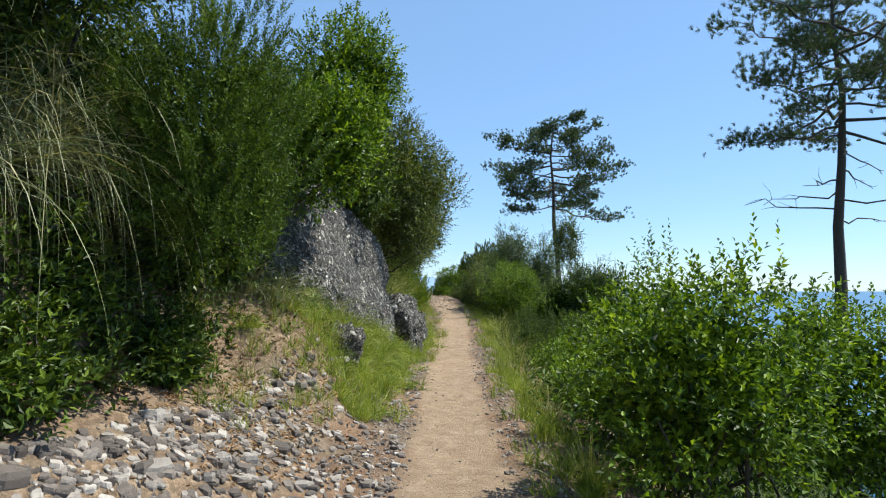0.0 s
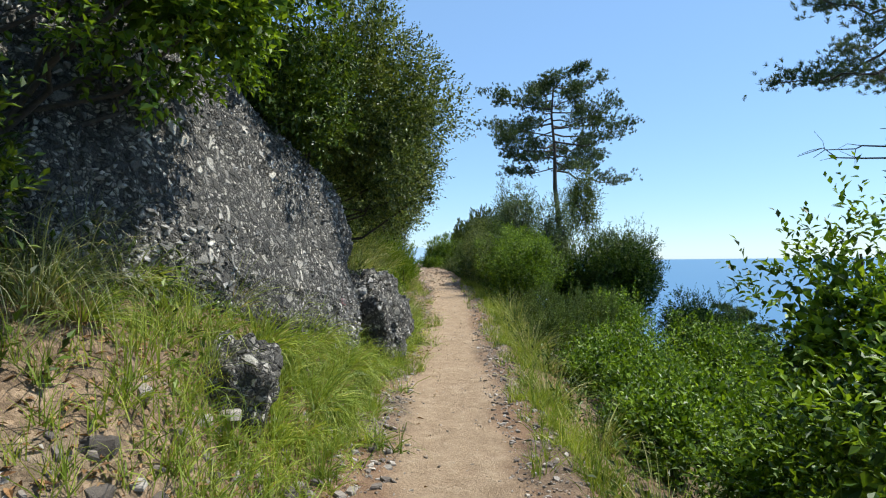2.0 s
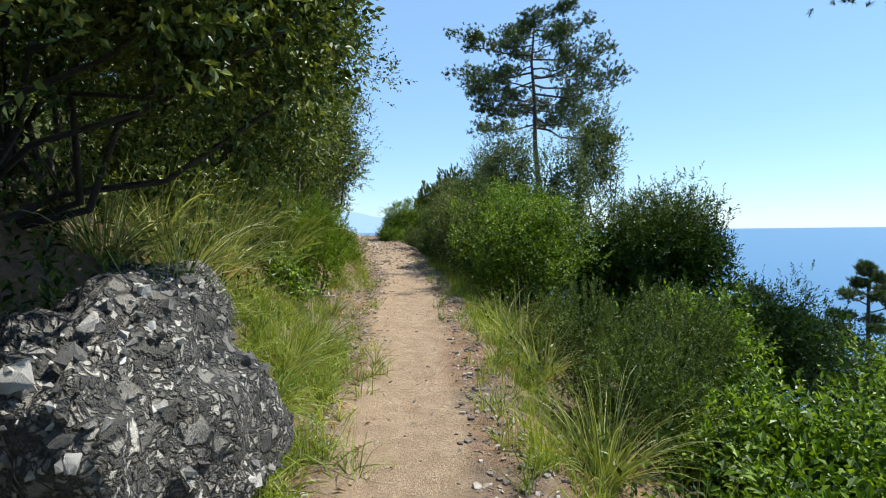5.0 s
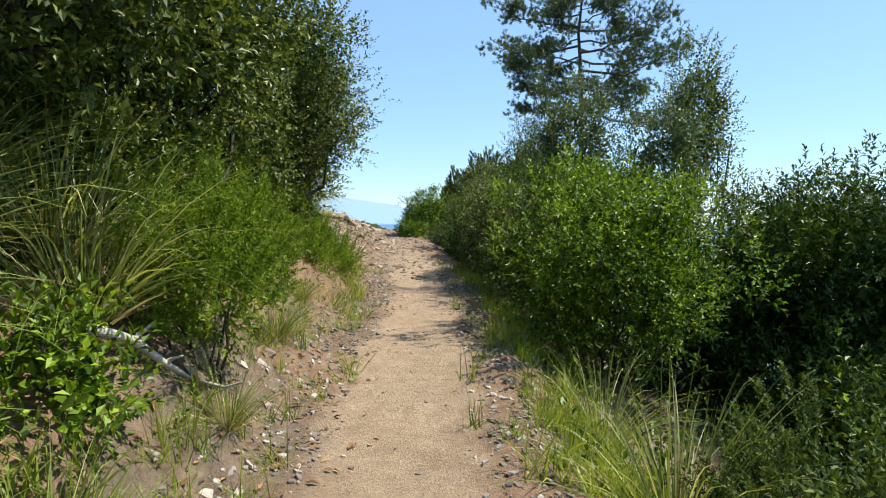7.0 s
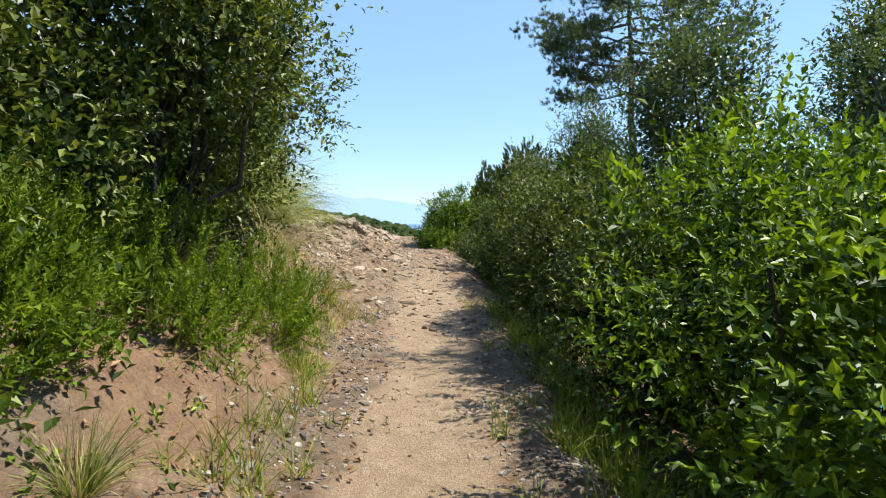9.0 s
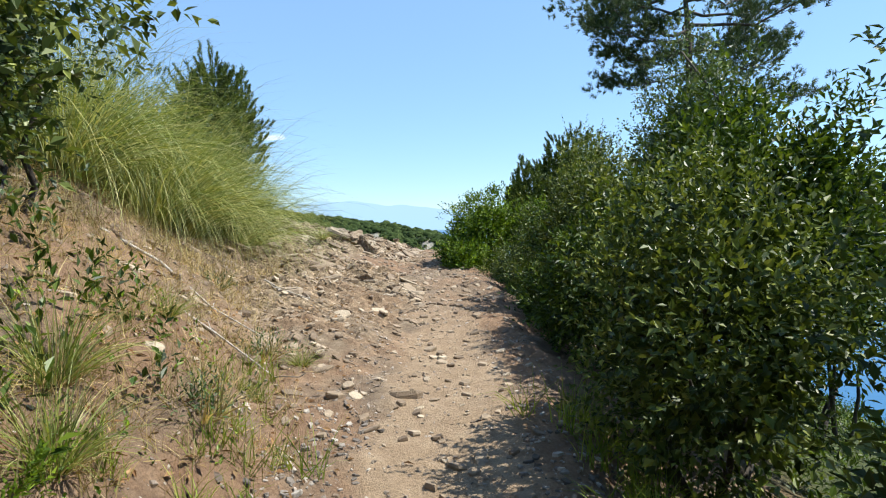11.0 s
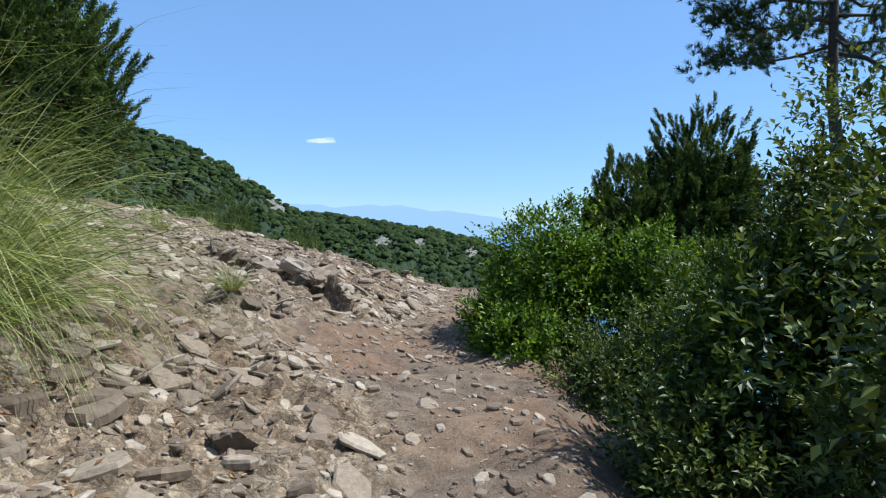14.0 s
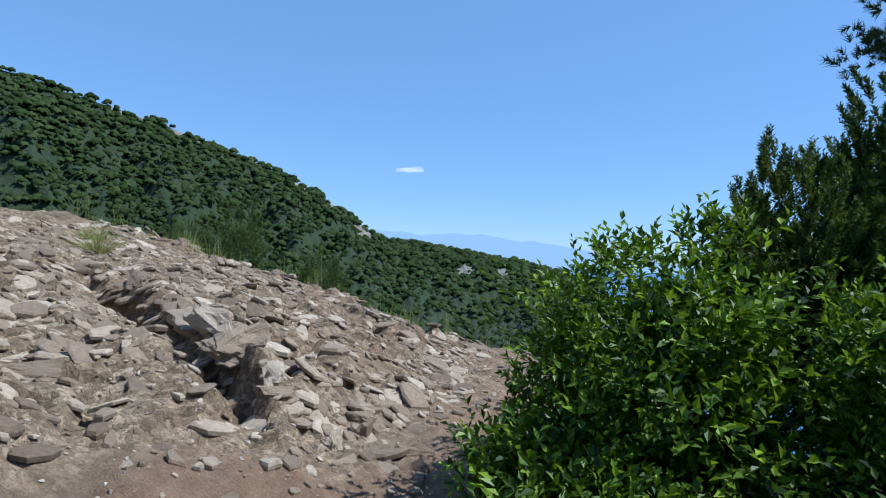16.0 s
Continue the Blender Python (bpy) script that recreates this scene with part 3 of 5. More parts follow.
def build_ground():
    xs = axis(-400, -6.4, 1.4, 260, 0.050)
    ys = np.concatenate([axis(-200, 1.0, 24.0, 23.9, 0.09), axis(24.05, 24.06, 38.6, 400, 0.052)])
    X, Y = np.meshgrid(xs, ys)
    Z = np.maximum(land(X, Y), -75.0)
    V = np.stack([X, Y, Z], -1).reshape(-1, 3)
    w = len(xs)
    i, j = np.meshgrid(np.arange(len(ys) - 1), np.arange(w - 1), indexing="ij")
    F = np.stack([i * w + j, i * w + j + 1, (i + 1) * w + j + 1, (i + 1) * w + j], -1).reshape(-1, 4)
    me = mesh_np("ground", V, F, ground_material(), True)
    mid = lerp_table(Y, MIDDLE)
    open_rock = smooth(25.0, 29.5, Y)
    d = np.abs(X - mid + 0.08 * wavy(X, Y, 3.1, 2)) / (0.42 + 0.1 * wavy(X * 0, Y, 1.1, 3))
    path = (1 - smooth(0.75, 1.25, d)) * (1 - 0.75 * open_rock)
    rock = smooth(23.0, 27.0, Y) * smooth(0.0, 0.7, mid - 0.15 - soil_gap(Y) - X + 0.7 * (lattice(X, Y, 1.1, 21) - 0.5)) * (0.55 + 0.45 * smooth(0.25, 0.5, lattice(X, Y, 0.9, 61)))
    rubble = smooth(0.3, 0.8, mid - 0.6 - X) * (1 - smooth(6.5, 8.5, Y)) * (1 - smooth(1.0, 1.5, lerp_table(Y, TOE) - X)) * 0.7
    toe = lerp_table(Y, TOE)
    scrub = np.maximum(smooth(0.9, 2.2, X - mid - 0.72), smooth(1.2, 2.4, toe - X) * (1 - smooth(23.5, 26.0, Y)))
    scrub = np.maximum(scrub, np.maximum(smooth(11.0, 15.0, -X), smooth(38.0, 39.5, Y)))
    rock = rock * (1 - scrub)
    col = np.stack([path, np.maximum(rock, rubble * (1 - scrub)), scrub, X * 0 + 1], -1).reshape(-1, 4)
    hard = (rock[:-1, :-1] < 0.35).ravel()
    me.polygons.foreach_set("use_smooth", np.ascontiguousarray(hard))
    ca = me.color_attributes.new("cover", "FLOAT_COLOR", "POINT")
    ca.data.foreach_set("color", np.ascontiguousarray(col, np.float32).ravel())
    return tagged(new("ground", me), "sandy footpath, stony banks and open bedrock slope", "ground", "", "structure")


build_ground()


def sea_material():
    m, n, l, p = material("sea_water")
    p.inputs["Base Color"].default_value = (0.02, 0.10, 0.21, 1)
    p.inputs["Roughness"].default_value = 0.28
    t = tex_noise(n, l, 0.12, 6.0, 0.7)
    bumped(n, l, p, t.outputs[0], 0.18, 0.6)
    return m


SEA_Z = -36.0
me = mesh_np("water", np.array([[-4950, -4950, SEA_Z], [4950, -4950, SEA_Z], [4950, 4950, SEA_Z], [-4950, 4950, SEA_Z]]), np.array([[0, 1, 2, 3]]), sea_material())
tagged(new("water", me), "calm deep blue sea reaching the horizon", "sea", "", "structure")


# ---- far hills ----
def forest_material():
    m, n, l, p = material("forest_floor")
    t = tex_noise(n, l, 0.05, 6.0, 0.7)
    r = ramp(n, ((0.3, (0.014, 0.026, 0.008)), (0.6, (0.026, 0.044, 0.013)), (0.8, (0.045, 0.06, 0.024))))
    l.new(t.outputs[0], r.inputs[0])
    cliff_n = tex_noise(n, l, 0.22, 6.0, 0.7)
    cliff = ramp(n, ((0.3, (0.10, 0.09, 0.07)), (0.7, (0.34, 0.31, 0.26))))
    l.new(cliff_n.outputs[0], cliff.inputs[0])
    bare = n.new("ShaderNodeAttribute")
    bare.attribute_name = "bare"
    l.new(mixed(n, l, bare.outputs["Fac"], r.outputs[0], cliff.outputs[0]), p.inputs["Base Color"])
    p.inputs["Roughness"].default_value = 1.0
    bumped(n, l, p, t.outputs[0], 1.0, 6.0)
    return m


FOREST = forest_material()
WOODS = leaf_material("distant_foliage", (0.022, 0.036, 0.013), (0.036, 0.056, 0.019), (0.060, 0.084, 0.031), 0.9, 0.05, 0.05)
HUB = np.array([1.0, 29.5])


def tree_dome(seed):
    """A rough tree crown seen from afar, of unit radius, open below."""
    bm = bmesh.new()
    bmesh.ops.create_icosphere(bm, subdivisions=2, radius=1.0)
    bmesh.ops.delete(bm, geom=[v for v in bm.verts if v.co.z < -0.5], context="VERTS")
    V, F = arrays(bm)
    lump = np.array([noise.noise(Vector(p * 1.7 + seed * 3.1)) + 0.6 * noise.noise(Vector(p * 4.0 + seed)) for p in V])
    return V * (1 + 0.42 * lump)[:, None] * np.array([1, 1, 0.8]), F


def hill(name, label, skyline, near, far, seed, trees, cliffs):
    """A wooded hillside seen across the valley: skyline as (degrees left of +y, rise per metre); cliffs: bare patches as (degrees, share of the way up, half width, half height)."""
    rng = np.random.default_rng(seed)
    az = np.linspace(skyline[0][0], skyline[-1][0], 220)
    rise = lerp_table(az, skyline)
    u = np.concatenate([np.linspace(0, 1, 40), np.linspace(1.05, 1.6, 8)])
    A, U = np.meshgrid(az, u)
    dist = near + (far - near) * U
    up = np.where(U <= 1, np.clip(U, 0, 1) ** 0.85, 1 - 0.5 * (U - 1))
    foot = SEA_Z - 4
    H = foot + (rise[None, :] * far + 1.2 - foot) * up
    folds = (14 * wavy(A * 0.5, dist * 0.02, 1.1, seed) + 6 * wavy(A, dist * 0.05, 1.9, seed + 3)) * np.sin(np.clip(U, 0, 1) * math.pi) ** 0.7
    H = H + folds * 0.6
    th = np.radians(A)
    V = np.stack([HUB[0] - np.sin(th) * dist, HUB[1] + np.cos(th) * dist, H], -1).reshape(-1, 3)
    w = len(az)
    i, j = np.meshgrid(np.arange(len(u) - 1), np.arange(w - 1), indexing="ij")
    F = np.stack([i * w + j, (i + 1) * w + j, (i + 1) * w + j + 1, i * w + j + 1], -1).reshape(-1, 4)
    me = mesh_np(name, V, F, FOREST, True)
    bare = np.zeros(A.shape)
    for ca, cu, wa, wu in cliffs:
        bare = np.maximum(bare, np.exp(-((A - ca) / wa) ** 2 - ((U - cu) / wu) ** 2))
    bare = smooth(0.30, 0.55, bare * (0.75 + 0.5 * lattice(A * 2.0, U * 60, 1.0, seed)))
    me.attributes.new("bare", "FLOAT", "POINT").data.foreach_set("value", np.ascontiguousarray(bare, np.float32).ravel())
    ob = tagged(new(name, me), label, "hill", "", "structure")
    # tree crowns over it
    base = V.reshape(len(u), w, 3)
    ii = (rng.random(trees) ** 0.8 * 40).astype(int)
    jj = rng.integers(0, w, trees)
    free = rng.random(trees) > bare[ii, jj] * 0.93
    ii, jj = ii[free], jj[free]
    k = len(ii)
    P = base[ii, jj] + rng.normal(0, 1.8, (k, 3)) * np.array([1, 1, 0.3])
    size = rng.uniform(0.0030, 0.0078, k) * np.hypot(P[:, 0] - HUB[0], P[:, 1] - HUB[1])
    P[:, 2] += size * (0.1 + 0.5 * rng.random(k))
    which = rng.integers(0, 6, k)
    pieces = []
    for q in range(6):
        D, T = tree_dome(seed * 10 + q)
        C, z, a = P[which == q], size[which == q], rng.uniform(0, 6.283, (which == q).sum())
        ca, sa = np.cos(a)[:, None], np.sin(a)[:, None]
        G = np.stack([D[:, 0] * ca - D[:, 1] * sa, D[:, 0] * sa + D[:, 1] * ca, np.tile(D[:, 2], (len(C), 1))], -1) * z[:, None, None] * (1 + rng.normal(0, 0.07, (len(C), len(D), 1))) + C[:, None]
        pieces.append((G.reshape(-1, 3), (T[None] + (np.arange(len(C)) * len(D))[:, None, None]).reshape(-1, 3)))
    tagged(new("far_woods", mesh_np("far_woods", *joined(pieces), WOODS, True)), "dense evergreen woods covering the hillside", "woods", "", "stuff")
    return ob


hill("mountainside", "steep wooded mountainside with pale rock along its ridge", [(20.5, -0.06), (23.7, 0.036), (28, 0.084), (32.7, 0.127), (43.4, 0.19), (54, 0.23), (65, 0.25), (88, 0.28)], 190, 420, 3, 8500, [(25.2, 0.95, 1.2, 0.06), (28.2, 0.97, 1.3, 0.05), (31.0, 0.98, 1.0, 0.04), (41.0, 0.99, 1.5, 0.03), (46.0, 0.99, 1.5, 0.03)])
hill("headland", "wooded headland with pale cliffs above the sea", [(1.6, -0.085), (3, -0.034), (4.3, -0.024), (7, -0.012), (12, 0.004), (14.1, 0.009), (17, 0.016), (20, 0.024), (23.6, 0.026), (40, 0.026)], 190, 700, 5, 6500, [(4.6, 0.80, 0.7, 0.10), (6.3, 0.72, 0.6, 0.10), (11.5, 0.66, 0.8, 0.08), (15.0, 0.55, 1.0, 0.06)])


def haze_glow_material():
    m, n, l, p = material("painted_haze")
    # Haze over the far coast is put in as an even pale blue glow.
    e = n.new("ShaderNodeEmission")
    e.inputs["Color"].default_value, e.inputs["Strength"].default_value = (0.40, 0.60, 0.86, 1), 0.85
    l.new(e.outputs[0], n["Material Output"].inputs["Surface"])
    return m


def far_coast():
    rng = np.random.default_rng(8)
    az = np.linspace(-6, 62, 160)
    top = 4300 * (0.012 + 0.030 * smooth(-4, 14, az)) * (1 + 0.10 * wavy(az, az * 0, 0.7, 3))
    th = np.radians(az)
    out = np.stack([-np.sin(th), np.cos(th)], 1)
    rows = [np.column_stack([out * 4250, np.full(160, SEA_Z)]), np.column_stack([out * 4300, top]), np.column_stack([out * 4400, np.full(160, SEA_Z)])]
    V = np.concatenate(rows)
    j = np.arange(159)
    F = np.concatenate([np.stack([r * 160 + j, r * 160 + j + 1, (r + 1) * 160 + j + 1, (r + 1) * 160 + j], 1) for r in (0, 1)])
    tagged(new("backdrop", mesh_np("backdrop", V, F, haze_glow_material(), True)), "mountains of the far coast, their pale blue haze painted as glow", "backdrop", "", "structure")


far_coast()


# ---- rocks ----
def boulder(name, label, at, radii, turn, seed, pebbles=0, lean=(0, 0), square=0.66, swell=0.13, studs=0):
    """A conglomerate outcrop with pebbles standing proud of its face."""
    rng = np.random.default_rng(seed)
    bm = bmesh.new()
    bmesh.ops.create_icosphere(bm, subdivisions=7 if pebbles > 100 else 5, radius=1.0)
    V = np.array([v.co for v in bm.verts])
    F = np.array([[v.index for v in f.verts] for f in bm.faces])
    bm.free()
    V = np.sign(V) * np.abs(V) ** square
    V /= np.max(np.abs(V))
    big = np.array([noise.fractal(Vector(p * 1.6 + seed), 1.0, 2.0, 4) + 0.8 * abs(noise.noise(Vector(p * 3.1 + seed))) for p in V])
    P = V * (1 + swell * big)[:, None] * np.array(radii)
    fine = np.array([noise.cell(Vector(p * 15)) * 0.5 + noise.noise(Vector(p * 22)) for p in P])
    N = unit(V / np.array(radii))
    knob = np.array([max(0.0, noise.voronoi(Vector(p * 9))[0][1] - noise.voronoi(Vector(p * 9))[0][0]) for p in P]) if studs else 0.0
    P = P + N * (fine * 0.012 + 0.05 * np.minimum(knob, 0.6))[:, None]
    top = tagged(new(name), label, "rock")
    top.matrix_basis = pose(at[0], at[1], at[2], lean[0], lean[1], turn)
    part("outcrop", mesh_np("outcrop", P, F, CONGLOMERATE, True), top)
    protos = [rock_mesh(900 + k, PEBBLE, 0, 0.1, 0.7, 12) for k in range(5)]
    face = np.where((V[:, 0] > 0.35) | (V[:, 1] < -0.75))[0]
    for k in range(pebbles):
        i = int(rng.choice(face))
        s = 0.022 + 0.060 * rng.random() ** 2.2
        ob = part("pebble", protos[k % 5], top)
        q = Vector(N[i]).to_track_quat("Z", "Y").to_matrix().to_4x4()
        ob.matrix_basis = Matrix.Translation(Vector(P[i] - N[i] * s * 0.15)) @ q @ Matrix.Rotation(rng.uniform(0, 6.3), 4, "Z") @ Matrix.Diagonal((s, s * rng.uniform(0.6, 1), s * 0.8, 1))
    if studs:
        pieces, pick, k = [], rng.choice(face, studs), rng.integers(0, 5, studs)
        side = unit(np.cross(N[pick], rng.normal(0, 1, (studs, 3))))
        other = np.cross(N[pick], side)
        s = 0.011 + 0.034 * rng.random(studs) ** 2.0
        for q in range(5):
            D, T = arrays(hull(np.random.default_rng(930 + q), 9))
            on = k == q
            z = s[on][:, None, None]
            G = (D[:, 0][None, :, None] * side[on][:, None] + D[:, 1][None, :, None] * other[on][:, None] * 0.75 + D[:, 2][None, :, None] * N[pick][on][:, None] * 0.8) * z + P[pick][on][:, None]
            pieces.append((G.reshape(-1, 3), (T[None] + (np.arange(on.sum()) * len(D))[:, None, None]).reshape(-1, 3)))
        tagged(part("pebble_crust", mesh_np("pebble_crust", *joined(pieces), PEBBLE), top), "small pebbles set in the rock face", "", "", "stuff")
    return top


boulder("conglomerate_outcrop", "large grey puddingstone outcrop beside the footpath", (-2.56, 9.26, 1.40), (1.2, 2.25, 1.38), -14, 4, 300, (-17, -14), 0.46, 0.07, 9500)
boulder("conglomerate_boulder", "smaller grey puddingstone boulder in long grass", (-0.92, 11.75, 0.50), (0.46, 0.60, 0.58), -8, 7, 60, (0, -14), 0.66, 0.24, 500)
boulder("grassy_boulder", "dark grey boulder half hidden by long grass", (-1.45, 13.3, 0.5), (0.5, 0.6, 0.60), 0, 9, 20)
boulder("small_boulder", "small angular grey boulder at the bank's foot", (-1.30, 7.5, 0.48), (0.24, 0.26, 0.32), 30, 11, 0, (0, 24), 0.75, 0.3)

# ---- shrubs ----
KINDS = {"b": ("arbutus_shrub", "glossy bright green broad-leaved evergreen shrub", LEAF_BRIGHT), "d": ("dark_evergreen_shrub", "dark green evergreen shrub on the slope", LEAF_DARK), "o": ("holm_oak", "holm oak with small dark leathery leaves", LEAF_OAK), "g": ("grey_leaved_shrub", "tall shrub with sparse greyish green leaves", LEAF_GREY)}


def plant(kind, centre, radii, seed, base=None, density=1.0, small=1.0, **kw):
    """A shrub by its crown's middle and radii; base: where it is rooted."""
    bx, by = base or centre[:2]
    lift, lean = centre[2] - ground_z(bx, by), (centre[0] - bx, centre[1] - by)
    if kind[0] == "h":
        mat = {"h": HEATHER, "h2": HEATHER_DARK, "h3": HEATHER_MID}[kind]
        return heather_shrub("heather_bush", {"h": "feathery fresh green tree heath", "h2": "dark feathery tree heath", "h3": "tall green tree heath over the bank"}[kind], bx, by, radii, lift, seed, mat, 22 * density, lean=lean, low=-0.9, **kw)
    nm, lab, mat = KINDS[kind]
    leaf = {"b": (0.074, 0.039), "d": (0.076, 0.032), "o": (0.058, 0.031), "g": (0.056, 0.029)}[kind]
    leaf = (leaf[0] * small, leaf[1] * small)
    return leafy_shrub(nm, lab, bx, by, radii, lift, seed, mat, leaf, (74 if kind in "bd" else 86) * density, lean=lean, low=-0.95, **kw)


# uphill side
plant("h3", (-1.85, 4.7, 2.35), (0.80, 0.85, 1.5), 101, (-3.0, 4.8), 1.7, shoot=0.42, width=0.006)
plant("d", (-3.9, 3.6, 2.9), (1.2, 1.5, 1.8), 102, density=0.75)
plant("d", (-4.1, 6.4, 3.3), (1.6, 1.6, 2.0), 103, density=0.75)
plant("h2", (-3.3, 5.6, 2.0), (0.9, 1.0, 1.2), 117)
plant("b", (-1.50, 7.25, 3.12), (0.90, 0.95, 1.02), 104, (-2.8, 7.0), 1.2)
plant("b", (-1.55, 9.5, 4.6), (1.25, 1.15, 1.35), 105, (-3.9, 9.3))
# Next crown is out of view overhead, added to shade the bank.
plant("d", (-1.8, 3.4, 5.2), (1.3, 1.8, 0.9), 128, (-4.2, 3.3), 1.2)
plant("d", (-3.0, 4.9, 4.5), (1.2, 1.2, 1.1), 129, (-4.0, 5.0))
plant("d", (-1.58, 10.05, 3.0), (0.95, 1.2, 0.80), 262, (-3.0, 9.9))
plant("d", (-2.3, 6.2, 1.75), (0.5, 0.6, 0.7), 274, (-2.6, 6.2))
plant("d", (5.2, 19.6, 1.0), (1.2, 1.2, 1.2), 273)
plant("d", (-2.6, 8.3, 3.1), (0.8, 1.0, 0.7), 263, (-3.2, 8.5))
# Next three low dark shrubs stand in for the shade of the bank's hollow.
plant("d", (-2.45, 3.4, 0.75), (0.42, 1.1, 0.5), 264, None, 1.2)
plant("d", (-2.7, 2.4, 0.85), (0.5, 0.8, 0.55), 265)
plant("d", (-2.25, 4.8, 0.75), (0.40, 0.7, 0.5), 266, None, 1.2)
plant("o", (-1.1, 11.6, 3.4), (1.75, 1.6, 1.8), 106, (-2.9, 11.6), 1.15)
plant("o", (-0.75, 12.7, 2.8), (1.2, 1.1, 1.45), 107, (-2.2, 12.9), 1.3)
plant("o", (-2.2, 13.6, 3.4), (1.6, 1.5, 1.9), 108, density=0.75)
plant("d", (-3.4, 10.6, 4.4), (1.5, 1.6, 1.7), 118, density=0.36)
plant("o", (-1.3, 15.8, 3.15), (1.5, 1.4, 1.6), 109, (-2.2, 15.8), 1.1)
plant("o", (-1.7, 17.9, 3.1), (1.55, 1.5, 1.7), 110)
plant("o", (-1.35, 20.3, 2.9), (1.35, 1.3, 1.6), 111)
plant("o", (-1.4, 21.7, 2.8), (1.0, 0.9, 1.4), 112)
plant("o", (-1.7, 19.3, 1.9), (0.9, 1.3, 0.85), 123)
plant("o", (-1.6, 21.0, 1.75), (0.85, 1.0, 0.85), 124)
plant("o", (-2.0, 17.0, 1.9), (0.9, 1.3, 0.8), 125)
plant("o", (-2.0, 14.9, 2.0), (0.9, 1.2, 0.9), 126)
plant("o", (-3.6, 19.0, 4.4), (1.7, 2.2, 1.8), 113, density=0.7)
plant("o", (-2.7, 19.6, 3.3), (1.2, 1.6, 1.5), 271)
plant("o", (-2.9, 17.6, 3.6), (1.2, 1.6, 1.5), 272)
plant("o", (-3.6, 15.5, 4.6), (1.7, 2.2, 1.8), 114, density=0.36)
plant("h2", (-5.6, 29.6, 3.0), (1.2, 1.2, 1.6), 116)
plant("h2", (-4.65, 30.9, 3.4), (1.0, 1.0, 1.75), 115, None, 1.8, shoot=0.32, needle=0.055, width=0.007)
plant("g", (-2.6, 23.4, 3.2), (1.0, 0.9, 1.5), 119, density=0.8)
plant("d", (-2.75, 4.3, 1.35), (0.55, 1.3, 0.75), 120, (-3.0, 4.3))
plant("d", (-2.9, 3.4, 3.5), (1.0, 1.1, 0.9), 121, (-3.6, 3.6), 1.3)
plant("d", (-3.2, 2.6, 4.3), (1.3, 1.4, 1.0), 127, (-4.2, 2.8))
plant("d", (-2.6, 5.7, 1.6), (0.6, 0.9, 0.8), 122, (-2.9, 5.8))
# fresh heath along the bank
for k, (hx, hy, hz, hr, hh) in enumerate([(-0.75, 16.3, 1.05, 0.40, 0.58), (-1.25, 16.9, 1.1, 0.45, 0.5), (-1.05, 17.8, 1.0, 0.38, 0.45), (-1.3, 18.8, 1.15, 0.50, 0.5), (-1.6, 17.4, 1.35, 0.7, 0.7), (-1.0, 19.9, 0.95, 0.38, 0.42), (-1.6, 19.4, 1.3, 0.7, 0.7), (-1.1, 21.3, 0.8, 0.35, 0.4), (-0.8, 20.9, 0.75, 0.3, 0.35)]):
    plant("h", (hx, hy, hz), (hr, hr * 1.1, hh), 130 + k, None, 1.7, shoot=0.34)

# seaward side, near
plant("b", (1.68, 4.0, 0.60), (0.95, 1.0, 1.0), 201, None, 1.35, 0.85)
plant("b", (2.45, 7.0, 0.72), (0.72, 0.7, 1.0), 267, None, 0.9, 0.95, sprig=0.26)
plant("b", (2.05, 5.7, 0.45), (0.95, 1.0, 0.95), 202, None, 1.25, 0.8)
plant("b", (3.4, 5.0, 0.35), (1.3, 1.3, 1.05), 203, None, 1.25, 0.8)
plant("b", (3.7, 7.4, 0.0), (1.5, 1.3, 0.95), 204, density=0.75)
plant("b", (2.5, 7.6, -0.2), (0.95, 1.1, 0.6), 205, None, 1.25, 0.8)
plant("b", (2.75, 10.4, -0.45), (1.0, 1.3, 0.6), 206)
plant("b", (4.4, 10.2, -0.7), (1.3, 1.6, 0.9), 207, density=0.75)
plant("b", (2.9, 13.0, -0.4), (1.0, 1.4, 0.6), 208)
plant("b", (4.7, 13.6, -0.7), (1.5, 1.7, 1.0), 209, density=0.75)
plant("d", (6.6, 11.6, -1.4), (1.7, 2.0, 1.2), 210, density=0.36)
plant("d", (6.6, 16.0, -1.2), (1.7, 1.9, 1.3), 211, density=0.36)
plant("b", (3.6, 15.9, -0.2), (1.0, 1.2, 0.8), 212)
# seaward side, the row beside the path
plant("b", (2.3, 18.7, 0.95), (1.35, 1.5, 1.25), 213, None, 1.8, 0.75, sprig=0.16)
plant("b", (2.5, 20.4, 1.35), (0.95, 1.0, 1.15), 276, None, 1.5, 0.75)
plant("d", (3.6, 19.2, 0.6), (0.9, 0.9, 1.1), 275)
plant("d", (4.75, 18.9, 0.65), (1.5, 1.35, 1.55), 248)
plant("d", (6.7, 18.9, -0.7), (1.3, 1.4, 1.2), 249, density=0.6)
plant("d", (4.0, 17.0, -0.3), (1.0, 1.0, 0.9), 250, density=0.75)
plant("d", (3.9, 18.0, -0.3), (0.9, 0.8, 0.8), 268)
plant("d", (4.4, 19.9, -0.4), (1.2, 1.0, 0.9), 269)
plant("b", (-0.98, 15.3, 0.75), (0.32, 0.42, 0.38), 270, None, 1.3, 0.75)
plant("o", (4.75, 22.6, 3.0), (0.75, 0.75, 1.6), 251)
plant("d", (5.5, 21.3, 0.7), (1.7, 1.7, 1.6), 214, density=0.75)
plant("d", (8.0, 20.5, -1.2), (1.7, 1.9, 1.6), 215, density=0.36)
plant("o", (1.95, 21.2, 0.9), (0.95, 1.2, 1.1), 216)
